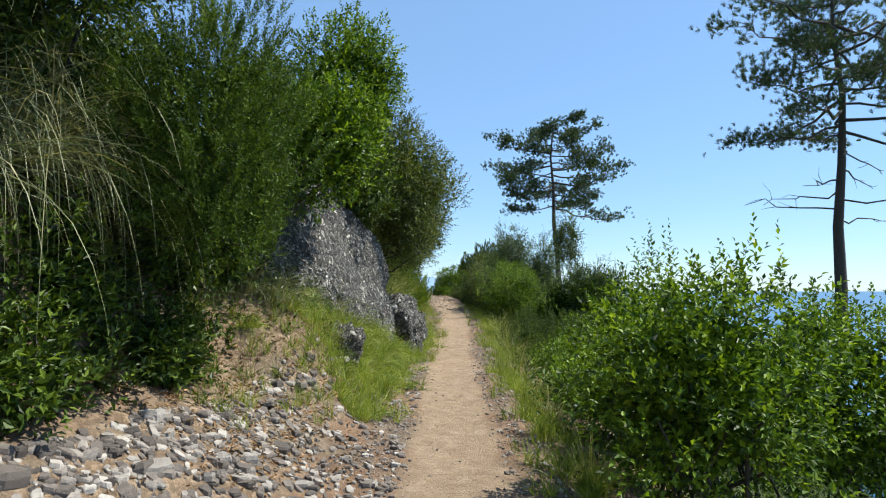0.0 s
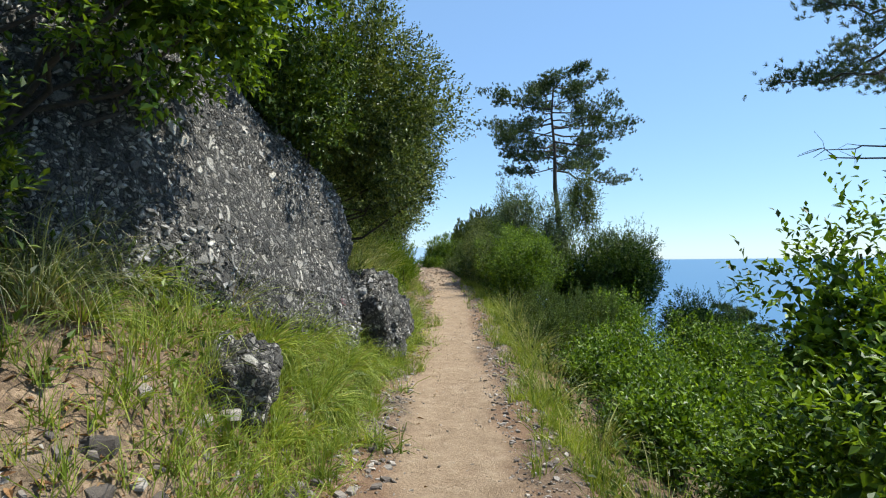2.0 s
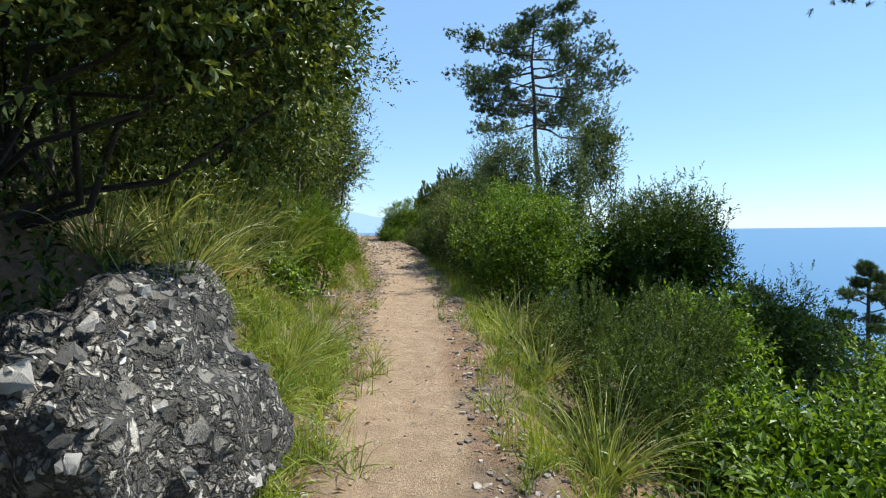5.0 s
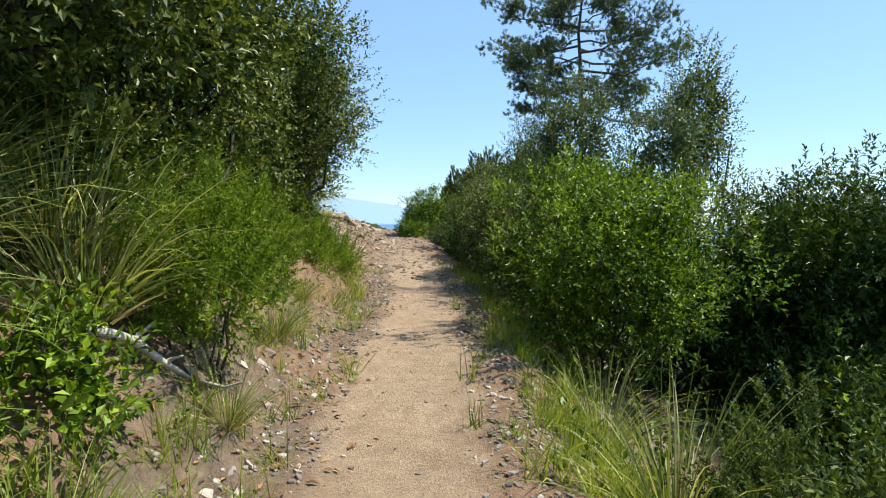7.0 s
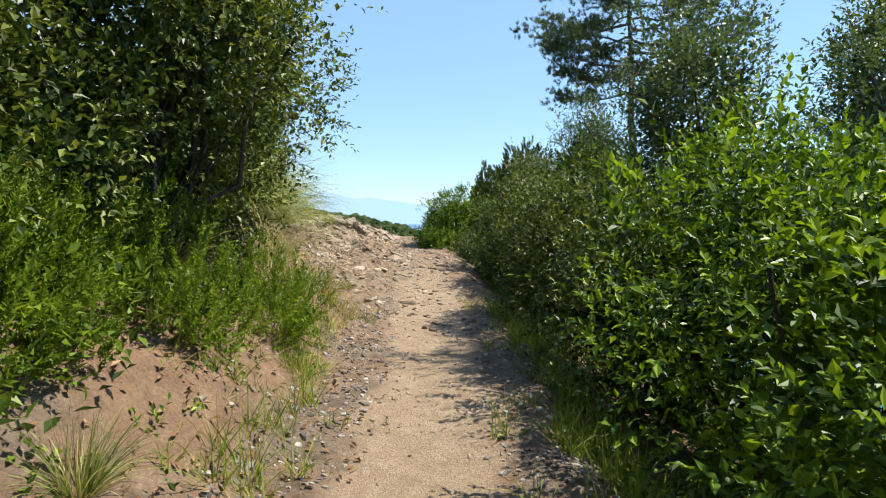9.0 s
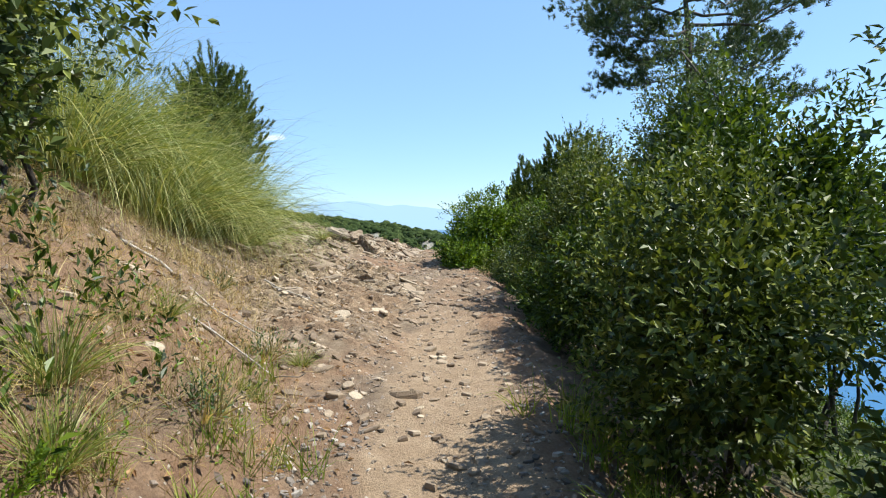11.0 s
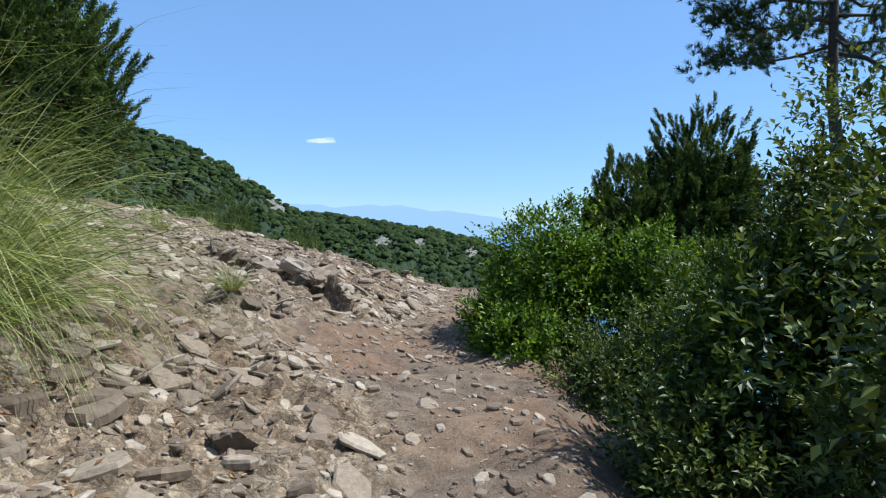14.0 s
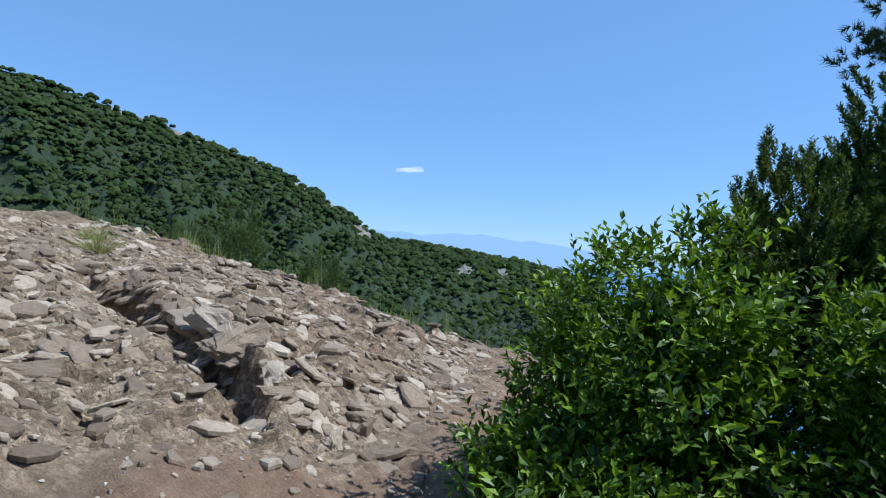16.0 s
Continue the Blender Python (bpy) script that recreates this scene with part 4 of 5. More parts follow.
plant("d", (3.5, 22.4, 1.0), (1.3, 1.4, 1.6), 217, density=0.75)
plant("g", (3.5, 20.7, 1.9), (0.8, 0.8, 1.5), 218)
plant("o", (1.65, 23.4, 1.1), (0.95, 1.3, 1.15), 219)
plant("d", (2.5, 24.9, 1.5), (1.2, 1.3, 1.6), 220)
plant("g", (2.75, 26.6, 2.3), (1.0, 1.1, 1.7), 221, density=0.75)
plant("d", (1.55, 25.9, 1.0), (0.75, 1.2, 0.95), 222)
plant("o", (1.8, 27.9, 1.6), (0.95, 1.1, 1.3), 223)
plant("o", (2.2, 29.9, 2.1), (0.85, 0.9, 1.05), 255)
plant("d", (1.75, 29.8, 1.2), (0.95, 1.1, 1.1), 224)
plant("o", (1.55, 31.4, 0.9), (0.9, 1.0, 0.75), 225)
plant("o", (3.0, 31.0, 1.2), (1.2, 1.3, 1.2), 226, density=0.6)
plant("b", (0.38, 33.1, 1.5), (1.02, 1.0, 1.05), 227, None, 1.8)
plant("b", (0.0, 31.95, 0.85), (0.55, 0.50, 0.50), 252, None, 1.8)
plant("b", (-0.16, 32.6, 1.0), (0.60, 0.60, 0.65), 253, None, 1.8)
plant("g", (2.6, 22.0, 2.55), (0.95, 0.95, 1.25), 254, density=0.8)
plant("b", (1.6, 32.9, 1.3), (0.85, 0.9, 0.95), 228, None, 1.3)
plant("h2", (1.5, 35.2, 1.75), (0.95, 0.9, 1.45), 229, None, 2.2, shoot=0.30, needle=0.055, width=0.009)
plant("h2", (2.7, 35.6, 2.3), (1.1, 1.0, 1.85), 230, None, 2.2, shoot=0.30, needle=0.055, width=0.009)
plant("d", (3.4, 29.0, 2.0), (1.2, 1.4, 1.7), 239, density=0.6)
plant("b", (2.0, 9.0, -0.25), (0.6, 0.8, 0.4), 240)
plant("b", (2.15, 11.9, -0.3), (0.6, 0.8, 0.4), 241)
plant("h2", (2.0, 13.6, 0.05), (0.5, 0.7, 0.4), 242, None, 1.4, shoot=0.3)
plant("h2", (2.1, 15.3, 0.15), (0.55, 0.8, 0.45), 243, None, 1.4, shoot=0.3)
plant("o", (1.1, 29.4, 0.75), (0.5, 0.95, 0.55), 245)
plant("o", (0.82, 31.3, 0.75), (0.5, 0.8, 0.5), 246)
plant("d", (0.62, 32.2, 0.7), (0.55, 0.55, 0.55), 260)
plant("d", (2.5, 33.9, 1.2), (1.0, 0.9, 1.2), 261)
plant("d", (1.15, 27.5, 0.65), (0.5, 0.9, 0.55), 247)
plant("h2", (2.9, 14.9, 0.05), (0.6, 0.9, 0.5), 244, None, 1.2)
plant("o", (4.2, 34.0, 1.2), (1.2, 1.3, 1.5), 231, density=0.6)
plant("d", (4.4, 27.5, 1.2), (1.4, 2.0, 1.8), 232, density=0.6)
plant("d", (3.6, 33.2, 1.2), (1.1, 1.1, 1.3), 256, density=0.75)
plant("d", (4.8, 36.5, 1.5), (1.4, 1.3, 1.7), 257, density=0.6)
plant("d", (4.0, 20.4, 0.2), (1.0, 1.0, 1.2), 258, density=0.75)
plant("d", (3.2, 31.6, 0.6), (1.0, 1.1, 1.0), 259, density=0.75)
plant("d", (10.5, 26.5, -2.6), (2.2, 2.4, 1.8), 233, density=0.36)
plant("d", (11.0, 16.0, -3.2), (2.4, 2.6, 1.6), 234, density=0.36)
plant("d", (9.5, 9.5, -2.9), (2.2, 2.6, 1.4), 235, density=0.36)
plant("h2", (-7.2, 39.6, 2.1), (0.55, 0.55, 0.95), 236, density=1.4)
plant("h2", (-7.9, 38.9, 2.1), (0.4, 0.4, 0.55), 237, density=1.4)
plant("h2", (-5.6, 40.0, 1.5), (0.5, 0.5, 0.75), 238, density=1.4)


# ---- pines ----
def pine(label, x, y, height, crown_from, reach, seed, tufts=900, tuft=0.26, dead=0, limbs=0):
    """A maritime pine: bare lower trunk, spreading limbs, flat pads of needle tufts on their outer halves."""
    rng = np.random.default_rng(seed)
    top = tagged(new("pine_tree"), label, "tree")
    top.matrix_basis = pose(x, y, ground_z(x, y))
    stem = bent((0, 0, -0.3), (rng.normal(0, 0.25), rng.normal(0, 0.25), height * 0.97), rng, 9, 0.008)
    r0 = 0.014 * height + 0.03
    part("trunk", mesh_np("trunk", *tube(stem, np.linspace(r0, 0.04, 9), 9), PINE_BARK, True), top)

    def on_stem(h):
        v = h / (height * 0.97) * 8
        i = min(7, int(v))
        return stem[i] + (stem[i + 1] - stem[i]) * (v - i)

    P, D = [], []
    n_limb = limbs or int(12 + height)
    for k in range(n_limb):
        u = k / (n_limb - 1)
        o = on_stem(crown_from + (height * 0.95 - crown_from) * u)
        a = k * 2.4 + rng.normal(0, 0.35)
        ln = reach * rng.uniform(0.55, 1.08) * (1.0 - 0.22 * u)
        if u > 0.8:
            ln *= rng.uniform(0.25, 0.9)
        out = np.array([math.cos(a), math.sin(a), 0.0])
        side = np.array([-math.sin(a), math.cos(a), 0.0])
        tip = o + out * ln + np.array([0, 0, ln * (-0.06 + 0.50 * u ** 1.6) * rng.uniform(0.5, 1.1)])
        tip[2] = min(tip[2] + ln * rng.uniform(-0.12, 0.12), height)
        line = bent(o, tip, rng, 7, 0.022, 0.07 * ln)
        pieces = [tube(line, np.linspace(0.012 * ln + 0.014, 0.010, 7), 5)]
        for b in range(10):
            v = rng.uniform(0.30, 1.0) * 6
            i = min(5, int(v))
            q = line[i] + (line[i + 1] - line[i]) * (v - i)
            way = unit(out * rng.uniform(0.3, 1.0) + side * rng.choice([-1, 1]) * rng.uniform(0.2, 1.0) + np.array([0, 0, rng.uniform(0.0, 0.45)]))
            t2 = q + way * ln * rng.uniform(0.10, 0.26)
            pieces.append(tube(bent(q, t2, rng, 3, 0.05), [0.014, 0.010, 0.006], 4))
            m = max(3, int(tufts / n_limb / 10 * rng.uniform(0.4, 1.6)))
            c = q + (t2 - q) * rng.uniform(0.55, 1.1, (m, 1)) + rng.normal(0, 1.0, (m, 3)) * np.array([0.050, 0.050, 0.034]) * reach
            P.append(c)
            D.append(unit(np.tile(way, (m, 1)) * 0.7 + rng.normal(0, 0.45, (m, 3)) + np.array([[0, 0, 0.55]])))
        part("limb", mesh_np("limb", *joined(pieces), PINE_BARK, True), top)
    for k in range(dead):
        o = on_stem(crown_from * (0.74 + 0.26 * (k + 0.5) / dead))
        a = k * 2.7 + rng.normal(0, 0.5)
        ln = reach * rng.uniform(0.25, 0.75)
        line = bent(o, o + np.array([math.cos(a) * ln, math.sin(a) * ln, ln * rng.uniform(-0.35, 0.1)]), rng, 6, 0.04)
        pieces = [tube(line, np.linspace(0.035, 0.010, 6), 5)]
        for b in range(3):
            q = line[2 + b]
            pieces.append(tube(bent(q, q + unit(np.array([math.cos(a), math.sin(a), 0]) + rng.normal(0, 0.7, 3)) * ln * 0.22, rng, 3, 0.06), [0.012, 0.009, 0.005], 4))
        part("dead_limb", mesh_np("dead_limb", *joined(pieces), PINE_BARK, True), top, "bare dead limb")
    P, D = np.concatenate(P), np.concatenate(D)
    V, F = needle_shoots(rng, P, D, np.full(len(P), tuft * 0.7), 18, tuft, tuft * 0.055)
    part("crown", mesh_np("crown", V, F, PINE), top)
    return top


pine("tall maritime pine with an open flat-topped crown", 8.5, 44.0, 20.9, 13.8, 5.4, 31, 6000, 0.25)
pine("tall maritime pine with dead lower limbs", 13.9, 20.5, 19.0, 12.6, 5.4, 32, 4600, 0.22, 9)
pine("small pine on the seaward slope", 17.6, 30.0, 7.4, 1.8, 2.0, 33, 3600, 0.2, 0, 26)
pine("round-crowned pine on the seaward slope", 16.0, 35.0, 5.2, 1.6, 2.2, 34, 4200, 0.2, 0, 26)


# ---- undergrowth and grass ----
def scatter(rng, n, xlo, xhi, ylo, yhi, keep):
    """Up to n points of the box where keep(x, y), a chance, allows it."""
    x, y = rng.uniform(xlo, xhi, n * 3), rng.uniform(ylo, yhi, n * 3)
    ok = rng.random(n * 3) < keep(x, y)
    x, y = x[ok][:n], y[ok][:n]
    return np.stack([x, y, land(x, y)], 1)


def edge_right(x, y):
    return x - lerp_table(y, MIDDLE) - 0.72


def edge_left(x, y):
    return lerp_table(y, TOE) - x


def undergrowth(name, label, rng, P, mat, length, count, leaf):
    up = unit(rng.normal(0, 0.45, P.shape) + np.array([[0, 0, 1.0]]))
    V, F = sprig_leaves(rng, P - np.array([[0, 0, 0.03]]), up, length * rng.uniform(0.4, 1.3, len(P)), count, leaf[0], leaf[1])
    return tagged(new(name, mesh_np(name, V, F, mat)), label, "undergrowth", "", "stuff")


rng = np.random.default_rng(50)
P = scatter(rng, 5500, -7.5, -0.6, -1.0, 24.0, lambda x, y: smooth(0.3, 0.7, edge_left(x, y) - 0.95 * (1 - smooth(4.5, 7.5, y))) * (1 - 0.6 * smooth(21, 24, y)))
undergrowth("bank_undergrowth", "low leafy undergrowth covering the bank", rng, P, LEAF_DARK, 0.40, 9, (0.085, 0.037))
P = scatter(rng, 8000, 0.9, 20.0, 1.0, 37.0, lambda x, y: smooth(0.15, 0.55, edge_right(x, y)) * (1 - 0.85 * smooth(4, 12, x)))
undergrowth("slope_undergrowth", "low leafy undergrowth covering the seaward slope", rng, P, LEAF_DARK, 0.42, 9, (0.085, 0.037))
P = scatter(rng, 800, -2.2, 0.0, 8.0, 24.0, lambda x, y: smooth(0.05, 0.3, edge_left(x, y)) * 0.6)
undergrowth("bank_herbs", "small bright herbs on the earth bank", rng, P, LEAF_BRIGHT, 0.16, 7, (0.045, 0.024))


def grass(name, label, rng, P, mat, length, per, width=0.005, lean=0.5, bend=0.7):
    n = len(P) * per
    Q = np.repeat(P, per, 0) + rng.normal(0, 0.035, (n, 3)) * np.array([1, 1, 0.1]) - np.array([[0, 0, 0.02]])
    a = rng.uniform(0, 6.283, n)
    t = lean * rng.random(n)
    D = np.stack([np.cos(a) * np.sin(t), np.sin(a) * np.sin(t), np.cos(t)], 1)
    V, F = blades(Q, D, length * np.repeat(rng.uniform(0.5, 1.2, len(P)), per) * rng.uniform(0.6, 1.2, n), width * rng.uniform(0.6, 1.2, n), rng, bend * rng.uniform(0.4, 1.4, n), 3)
    return tagged(new(name, mesh_np(name, V, F, mat)), label, "grass", "", "stuff")


P = scatter(rng, 1500, -2.6, 0.2, 6.2, 15.0, lambda x, y: np.exp(-((edge_left(x, y) - 0.22) / 0.38) ** 2) * 0.95)
grass("bank_grass", "fresh green grass on the bank under the rock", rng, P, GRASS, 0.36, 20, 0.008, 1.2, 2.0)
P = scatter(rng, 130, -3.0, -0.6, 4.6, 8.0, lambda x, y: np.exp(-((edge_left(x, y) - 0.8) / 0.5) ** 2) * 0.5)
grass("rubble_grass", "tufts of grass among the rubble", rng, P, GRASS, 0.28, 26, 0.006, 0.9, 1.1)
P = scatter(rng, 680, 0.6, 2.0, 2.0, 24.0, lambda x, y: np.exp(-((edge_right(x, y) - 0.28) / 0.26) ** 2) * 0.9)
grass("verge_grass", "greyish green grass along the path's outer verge", rng, P, GRASS, 0.30, 18, 0.008, 0.9, 1.1)
P = scatter(rng, 170, -1.3, 0.1, 14.0, 24.5, lambda x, y: np.exp(-((edge_left(x, y) - 0.1) / 0.25) ** 2) * 0.8)
grass("path_edge_grass", "thin green grass at the path's inner edge", rng, P, GRASS, 0.26, 22, 0.006, 0.9, 1.0)
P = scatter(rng, 4200, -5.0, -0.5, 19.0, 30.5, lambda x, y: smooth(-0.5, 0.5, edge_left(x, y)) * smooth(19, 22, y) * (1 - 0.8 * smooth(28, 30.5, y)))
grass("dry_bank_grass", "short dry straw on the sunny bank", rng, P, STRAW, 0.20, 8, 0.004, 1.45, 0.5)
P = scatter(rng, 160, -9.0, 0.0, 37.3, 39.5, lambda x, y: 0.7 + 0 * x)
grass("brow_grass", "pale grass along the brow of the rock slope", rng, P, TUSSOCK, 0.45, 12, 0.006)

# ---- tussocks ----
STRAW_GREEN = leaf_material("faded_blade", (0.08, 0.10, 0.04), (0.18, 0.20, 0.09), (0.42, 0.40, 0.26), 0.5, 0.25, 0.35)
BIG = [tussock_mesh(60 + k, 800, 1.95, 0.0075, 0.26, 1.05, 1.9, None, 7) for k in range(3)]
SMALL = [tussock_mesh(70 + k, 190, 0.62, 0.007, 0.08, 1.0, 1.0) for k in range(3)]
LONG = [tussock_mesh(80 + k, 210, 1.9, 0.011, 0.18, 1.35, 2.6, STRAW_GREEN, 7) for k in range(2)]


THATCH = tussock_mesh(90, 70, 0.32, 0.008, 0.12, 1.3, 0.6, STRAW, 3)


def tussock(meshes, x, y, s, seed, label, up=0.0, group=""):
    r = random.Random(seed)
    top = tagged(new("grass_tussock"), label, "grass", group)
    top.matrix_basis = pose(x, y, ground_z(x, y) + up, 0, 0, r.uniform(0, 360)) @ Matrix.Scale(s, 4)
    part("foliage", meshes[seed % len(meshes)], top)
    part("dry_base", THATCH, top, "dead straw at the tussock's foot")
    return top


r_ = random.Random(5)
MOUND = [(-3.55, 25.4), (-3.95, 26.0), (-3.55, 26.8), (-4.15, 26.9), (-3.65, 27.6), (-4.25, 27.9), (-3.75, 28.4), (-4.55, 28.7), (-3.95, 29.1), (-3.6, 29.0), (-4.85, 27.6), (-4.65, 26.4), (-4.45, 25.4), (-3.85, 24.8), (-5.25, 29.1), (-4.55, 29.6)]
for k, (x, y) in enumerate(MOUND):
    tussock(BIG, x, y, r_.uniform(0.95, 1.3), 300 + k, "large arching tussock of pale green grass", 0.0, "grass mound")
for k, (x, y) in enumerate([(-2.95, 3.3), (-3.0, 3.9), (-3.1, 2.9), (-2.95, 4.4), (-3.3, 4.2), (-3.3, 3.5), (-3.1, 5.0)]):
    tussock(LONG, x, y, r_.uniform(0.85, 1.1), 330 + k, "tall tussock with long hanging pale blades", 0.05, "hanging tussocks")
for k, (x, y) in enumerate([(-2.05, 6.75), (-1.95, 7.05), (-2.15, 6.4)]):
    tussock(LONG, x, y, r_.uniform(0.42, 0.55), 340 + k, "hanging grass tussock beside the outcrop", 0.0, "hanging tussocks")
for k, (x, y, s) in enumerate([(1.30, 7.2, 0.9), (1.32, 8.6, 0.75), (1.25, 10.2, 1.0), (1.45, 11.7, 0.8), (1.42, 12.7, 1.1), (1.5, 14.6, 0.9), (1.55, 15.6, 1.2), (1.5, 16.6, 1.0), (1.2, 4.9, 0.8), (1.7, 13.6, 0.9)]):
    tussock(SMALL, x, y, s * 1.15, 350 + k, "grey-green tussock on the path's outer edge", 0.0, "verge tussocks")
for k, (x, y, s) in enumerate([(-0.62, 13.6, 1.0), (-0.55, 14.6, 1.0), (-1.2, 12.9, 1.3), (-1.7, 13.3, 1.3), (-1.5, 14.9, 1.2), (-1.15, 15.85, 1.6), (-1.45, 16.1, 1.7), (-1.9, 16.0, 1.5), (-1.35, 14.5, 1.5), (-1.6, 15.3, 1.6), (-1.75, 14.3, 1.6), (-1.4, 13.8, 1.4), (-1.55, 8.2, 0.8), (-1.9, 6.6, 0.8), (-2.4, 5.6, 0.7), (-1.35, 7.3, 0.6), (-0.62, 17.2, 0.7), (-1.4, 20.6, 0.8), (-1.3, 22.4, 0.8), (-0.75, 18.6, 0.6), (-1.0, 22.0, 0.7), (-0.55, 16.0, 0.7)]):
    tussock(SMALL, x, y, s, 370 + k, "soft green grass tussock on the bank", 0.0, "bank tussocks")
LUSH = [tussock_mesh(95 + k, 230, 0.62, 0.009, 0.11, 1.3, 2.3, GRASS, 6) for k in range(3)]
for k, (x, y, s) in enumerate([(-1.0, 7.9, 0.8), (-1.3, 8.1, 0.9), (-1.0, 8.4, 1.0), (-1.25, 8.7, 0.9), (-0.95, 9.0, 0.9), (-1.15, 9.3, 0.9), (-0.92, 9.7, 1.0), (-1.05, 10.1, 0.9), (-0.85, 10.5, 0.9), (-0.75, 11.0, 0.8), (-0.70, 12.4, 0.8), (-0.62, 12.9, 0.9), (-1.75, 6.7, 0.7), (-1.85, 7.3, 0.8), (-2.0, 6.0, 0.6)]):
    tussock(LUSH, x, y, s, 410 + k, "lush bright green grass at the rock's foot", 0.0, "lush grass")
for k, (x, y, s) in enumerate([(-2.75, 31.3, 0.6), (-6.5, 35.6, 0.8), (-7.0, 36.0, 0.7), (-1.55, 23.7, 0.45), (-1.0, 24.6, 0.4)]):
    tussock(SMALL, x, y, s, 390 + k, "small dry tussock among the rocks", 0.0, "rock tussocks")

for k, (x, y, s) in enumerate([(-1.35, 24.6, 1.0), (-2.1, 25.4, 0.7), (-0.95, 22.9, 0.8)]):
    g = np.random.default_rng(640 + k)
    top = tagged(new("herb_plant"), "low green herb with dry stalks on bare soil", "plant")
    top.matrix_basis = pose(x, y, ground_z(x, y))
    Q = g.normal(0, 0.09, (34, 3)) * np.array([1, 1, 0.1])
    part("foliage", mesh_np("foliage", *sprig_leaves(g, Q, unit(Q * 4 + np.array([[0, 0, 0.8]]) + g.normal(0, 0.3, Q.shape)), np.full(34, 0.22 * s), 8, 0.045, 0.016), LEAF_GREY), top)
    part("dry_base", THATCH, top)

# ---- stones ----
def stones(name, label, rng, P, lo, hi, mat, flat=0.6, power=2.0, shape=hull, sides=9):
    """Many small angular stones as one mesh."""
    pieces = []
    which = rng.integers(0, 8, len(P))
    for k in range(8):
        V0, F0 = arrays(shape(np.random.default_rng(700 + k), sides))
        Q = P[which == k]
        n = len(Q)
        s = lo + (hi - lo) * rng.random(n) ** power
        a = rng.uniform(0, 6.283, n)
        gx, gy = (land(Q[:, 0] + 0.12, Q[:, 1]) - land(Q[:, 0] - 0.12, Q[:, 1])) / 0.24, (land(Q[:, 0], Q[:, 1] + 0.12) - land(Q[:, 0], Q[:, 1] - 0.12)) / 0.24
        gx, gy = np.clip(gx, -0.35, 0.35), np.clip(gy, -0.35, 0.35)
        ca, sa = np.cos(a)[:, None], np.sin(a)[:, None]
        V = V0[None] * np.stack([s, s * rng.uniform(0.5, 0.95, n), s * flat * rng.uniform(0.6, 1.3, n)], 1)[:, None, :]
        x, y = V[..., 0] * ca - V[..., 1] * sa, V[..., 0] * sa + V[..., 1] * ca
        V = np.stack([x, y, V[..., 2] + x * (rng.normal(0, 0.18, (n, 1)) + gx[:, None]) + y * (rng.normal(0, 0.12, (n, 1)) + gy[:, None])], -1) + Q[:, None] + np.array([0, 0, 0.12]) * s[:, None, None]
        pieces.append((V.reshape(-1, 3), (F0[None] + (np.arange(n) * len(V0))[:, None, None]).reshape(-1, 3)))
    return tagged(new(name, mesh_np(name, *joined(pieces), mat)), label, "stones", "", "stuff")


def near_path(x, y):
    return np.abs(x - lerp_table(y, MIDDLE))


P = scatter(rng, 8000, -1.2, 1.3, 2.0, 26.0, lambda x, y: np.where(near_path(x, y) < 0.85, 0.12 + 0.88 * smooth(0.25, 0.62, near_path(x, y)), 0) * (edge_left(x, y) < 0.1))
stones("path_gravel", "fine pale gravel on the footpath", rng, P, 0.005, 0.026, GRAVEL, 0.55, 3.0)
P = scatter(rng, 7000, -1.3, 1.4, 2.0, 24.0, lambda x, y: smooth(0.32, 0.52, near_path(x, y)) * (1 - smooth(0.85, 1.0, near_path(x, y))) * (edge_left(x, y) < 0.15))
stones("edge_gravel", "grey gravel gathered along the path's edges", rng, P, 0.008, 0.036, GRAVEL_GREY, 0.5, 2.4, slab, 5)
P = scatter(rng, 7000, -4.0, -0.2, 1.5, 9.0, lambda x, y: (1 - 0.75 * smooth(4.5, 6.5, y)) * (lerp_table(y, MIDDLE) - 0.45 > x) * (edge_left(x, y) < 1.25 - 0.2 * np.maximum(0, y - 3.0)) * (0.35 + 0.65 * smooth(0.0, 2.0, -x - 0.5)))
stones("rubble", "grey rubble spread beside the path", rng, P, 0.012, 0.062, GRAVEL_GREY, 0.55, 2.2, slab, 6)
P = scatter(rng, 8000, -8.0, 0.8, 22.0, 38.5, lambda x, y: (edge_right(x, y) < 0.1) * smooth(22, 25.5, y) * 0.9)
stones("slope_stones", "pale broken stones on the bedrock slope", rng, P, 0.012, 0.075, ROCK, 0.42, 2.8, slab, 6)
P = scatter(rng, 3600, -8.0, -0.6, 25.5, 38.8, lambda x, y: smooth(0.2, 0.8, lerp_table(y, MIDDLE) - 0.15 - soil_gap(y) - x) * smooth(27.0, 30.5, y) * (0.25 + 0.75 * smooth(0.35, 0.6, lattice(x, y, 0.8, 77))))
stones("bedrock_plates", "broken plates of the layered bedrock", rng, P - np.array([[0, 0, 0.02]]), 0.06, 0.17, ROCK, 0.24, 1.8, slab, 7)
P = scatter(rng, 6000, -4.5, 0.6, 20.0, 33.0, lambda x, y: (edge_right(x, y) < 0.1) * 0.8)
stones("slope_gravel", "fine chippings over the upper path", rng, P, 0.006, 0.026, GRAVEL, 0.55, 2.5)
P = scatter(rng, 700, -2.2, -0.3, 7.0, 24.0, lambda x, y: np.exp(-((edge_left(x, y) - 0.1) / 0.2) ** 2))
stones("bank_stones", "stones sticking out of the earth bank", rng, P, 0.015, 0.06, GRAVEL, 0.7, 2.2)


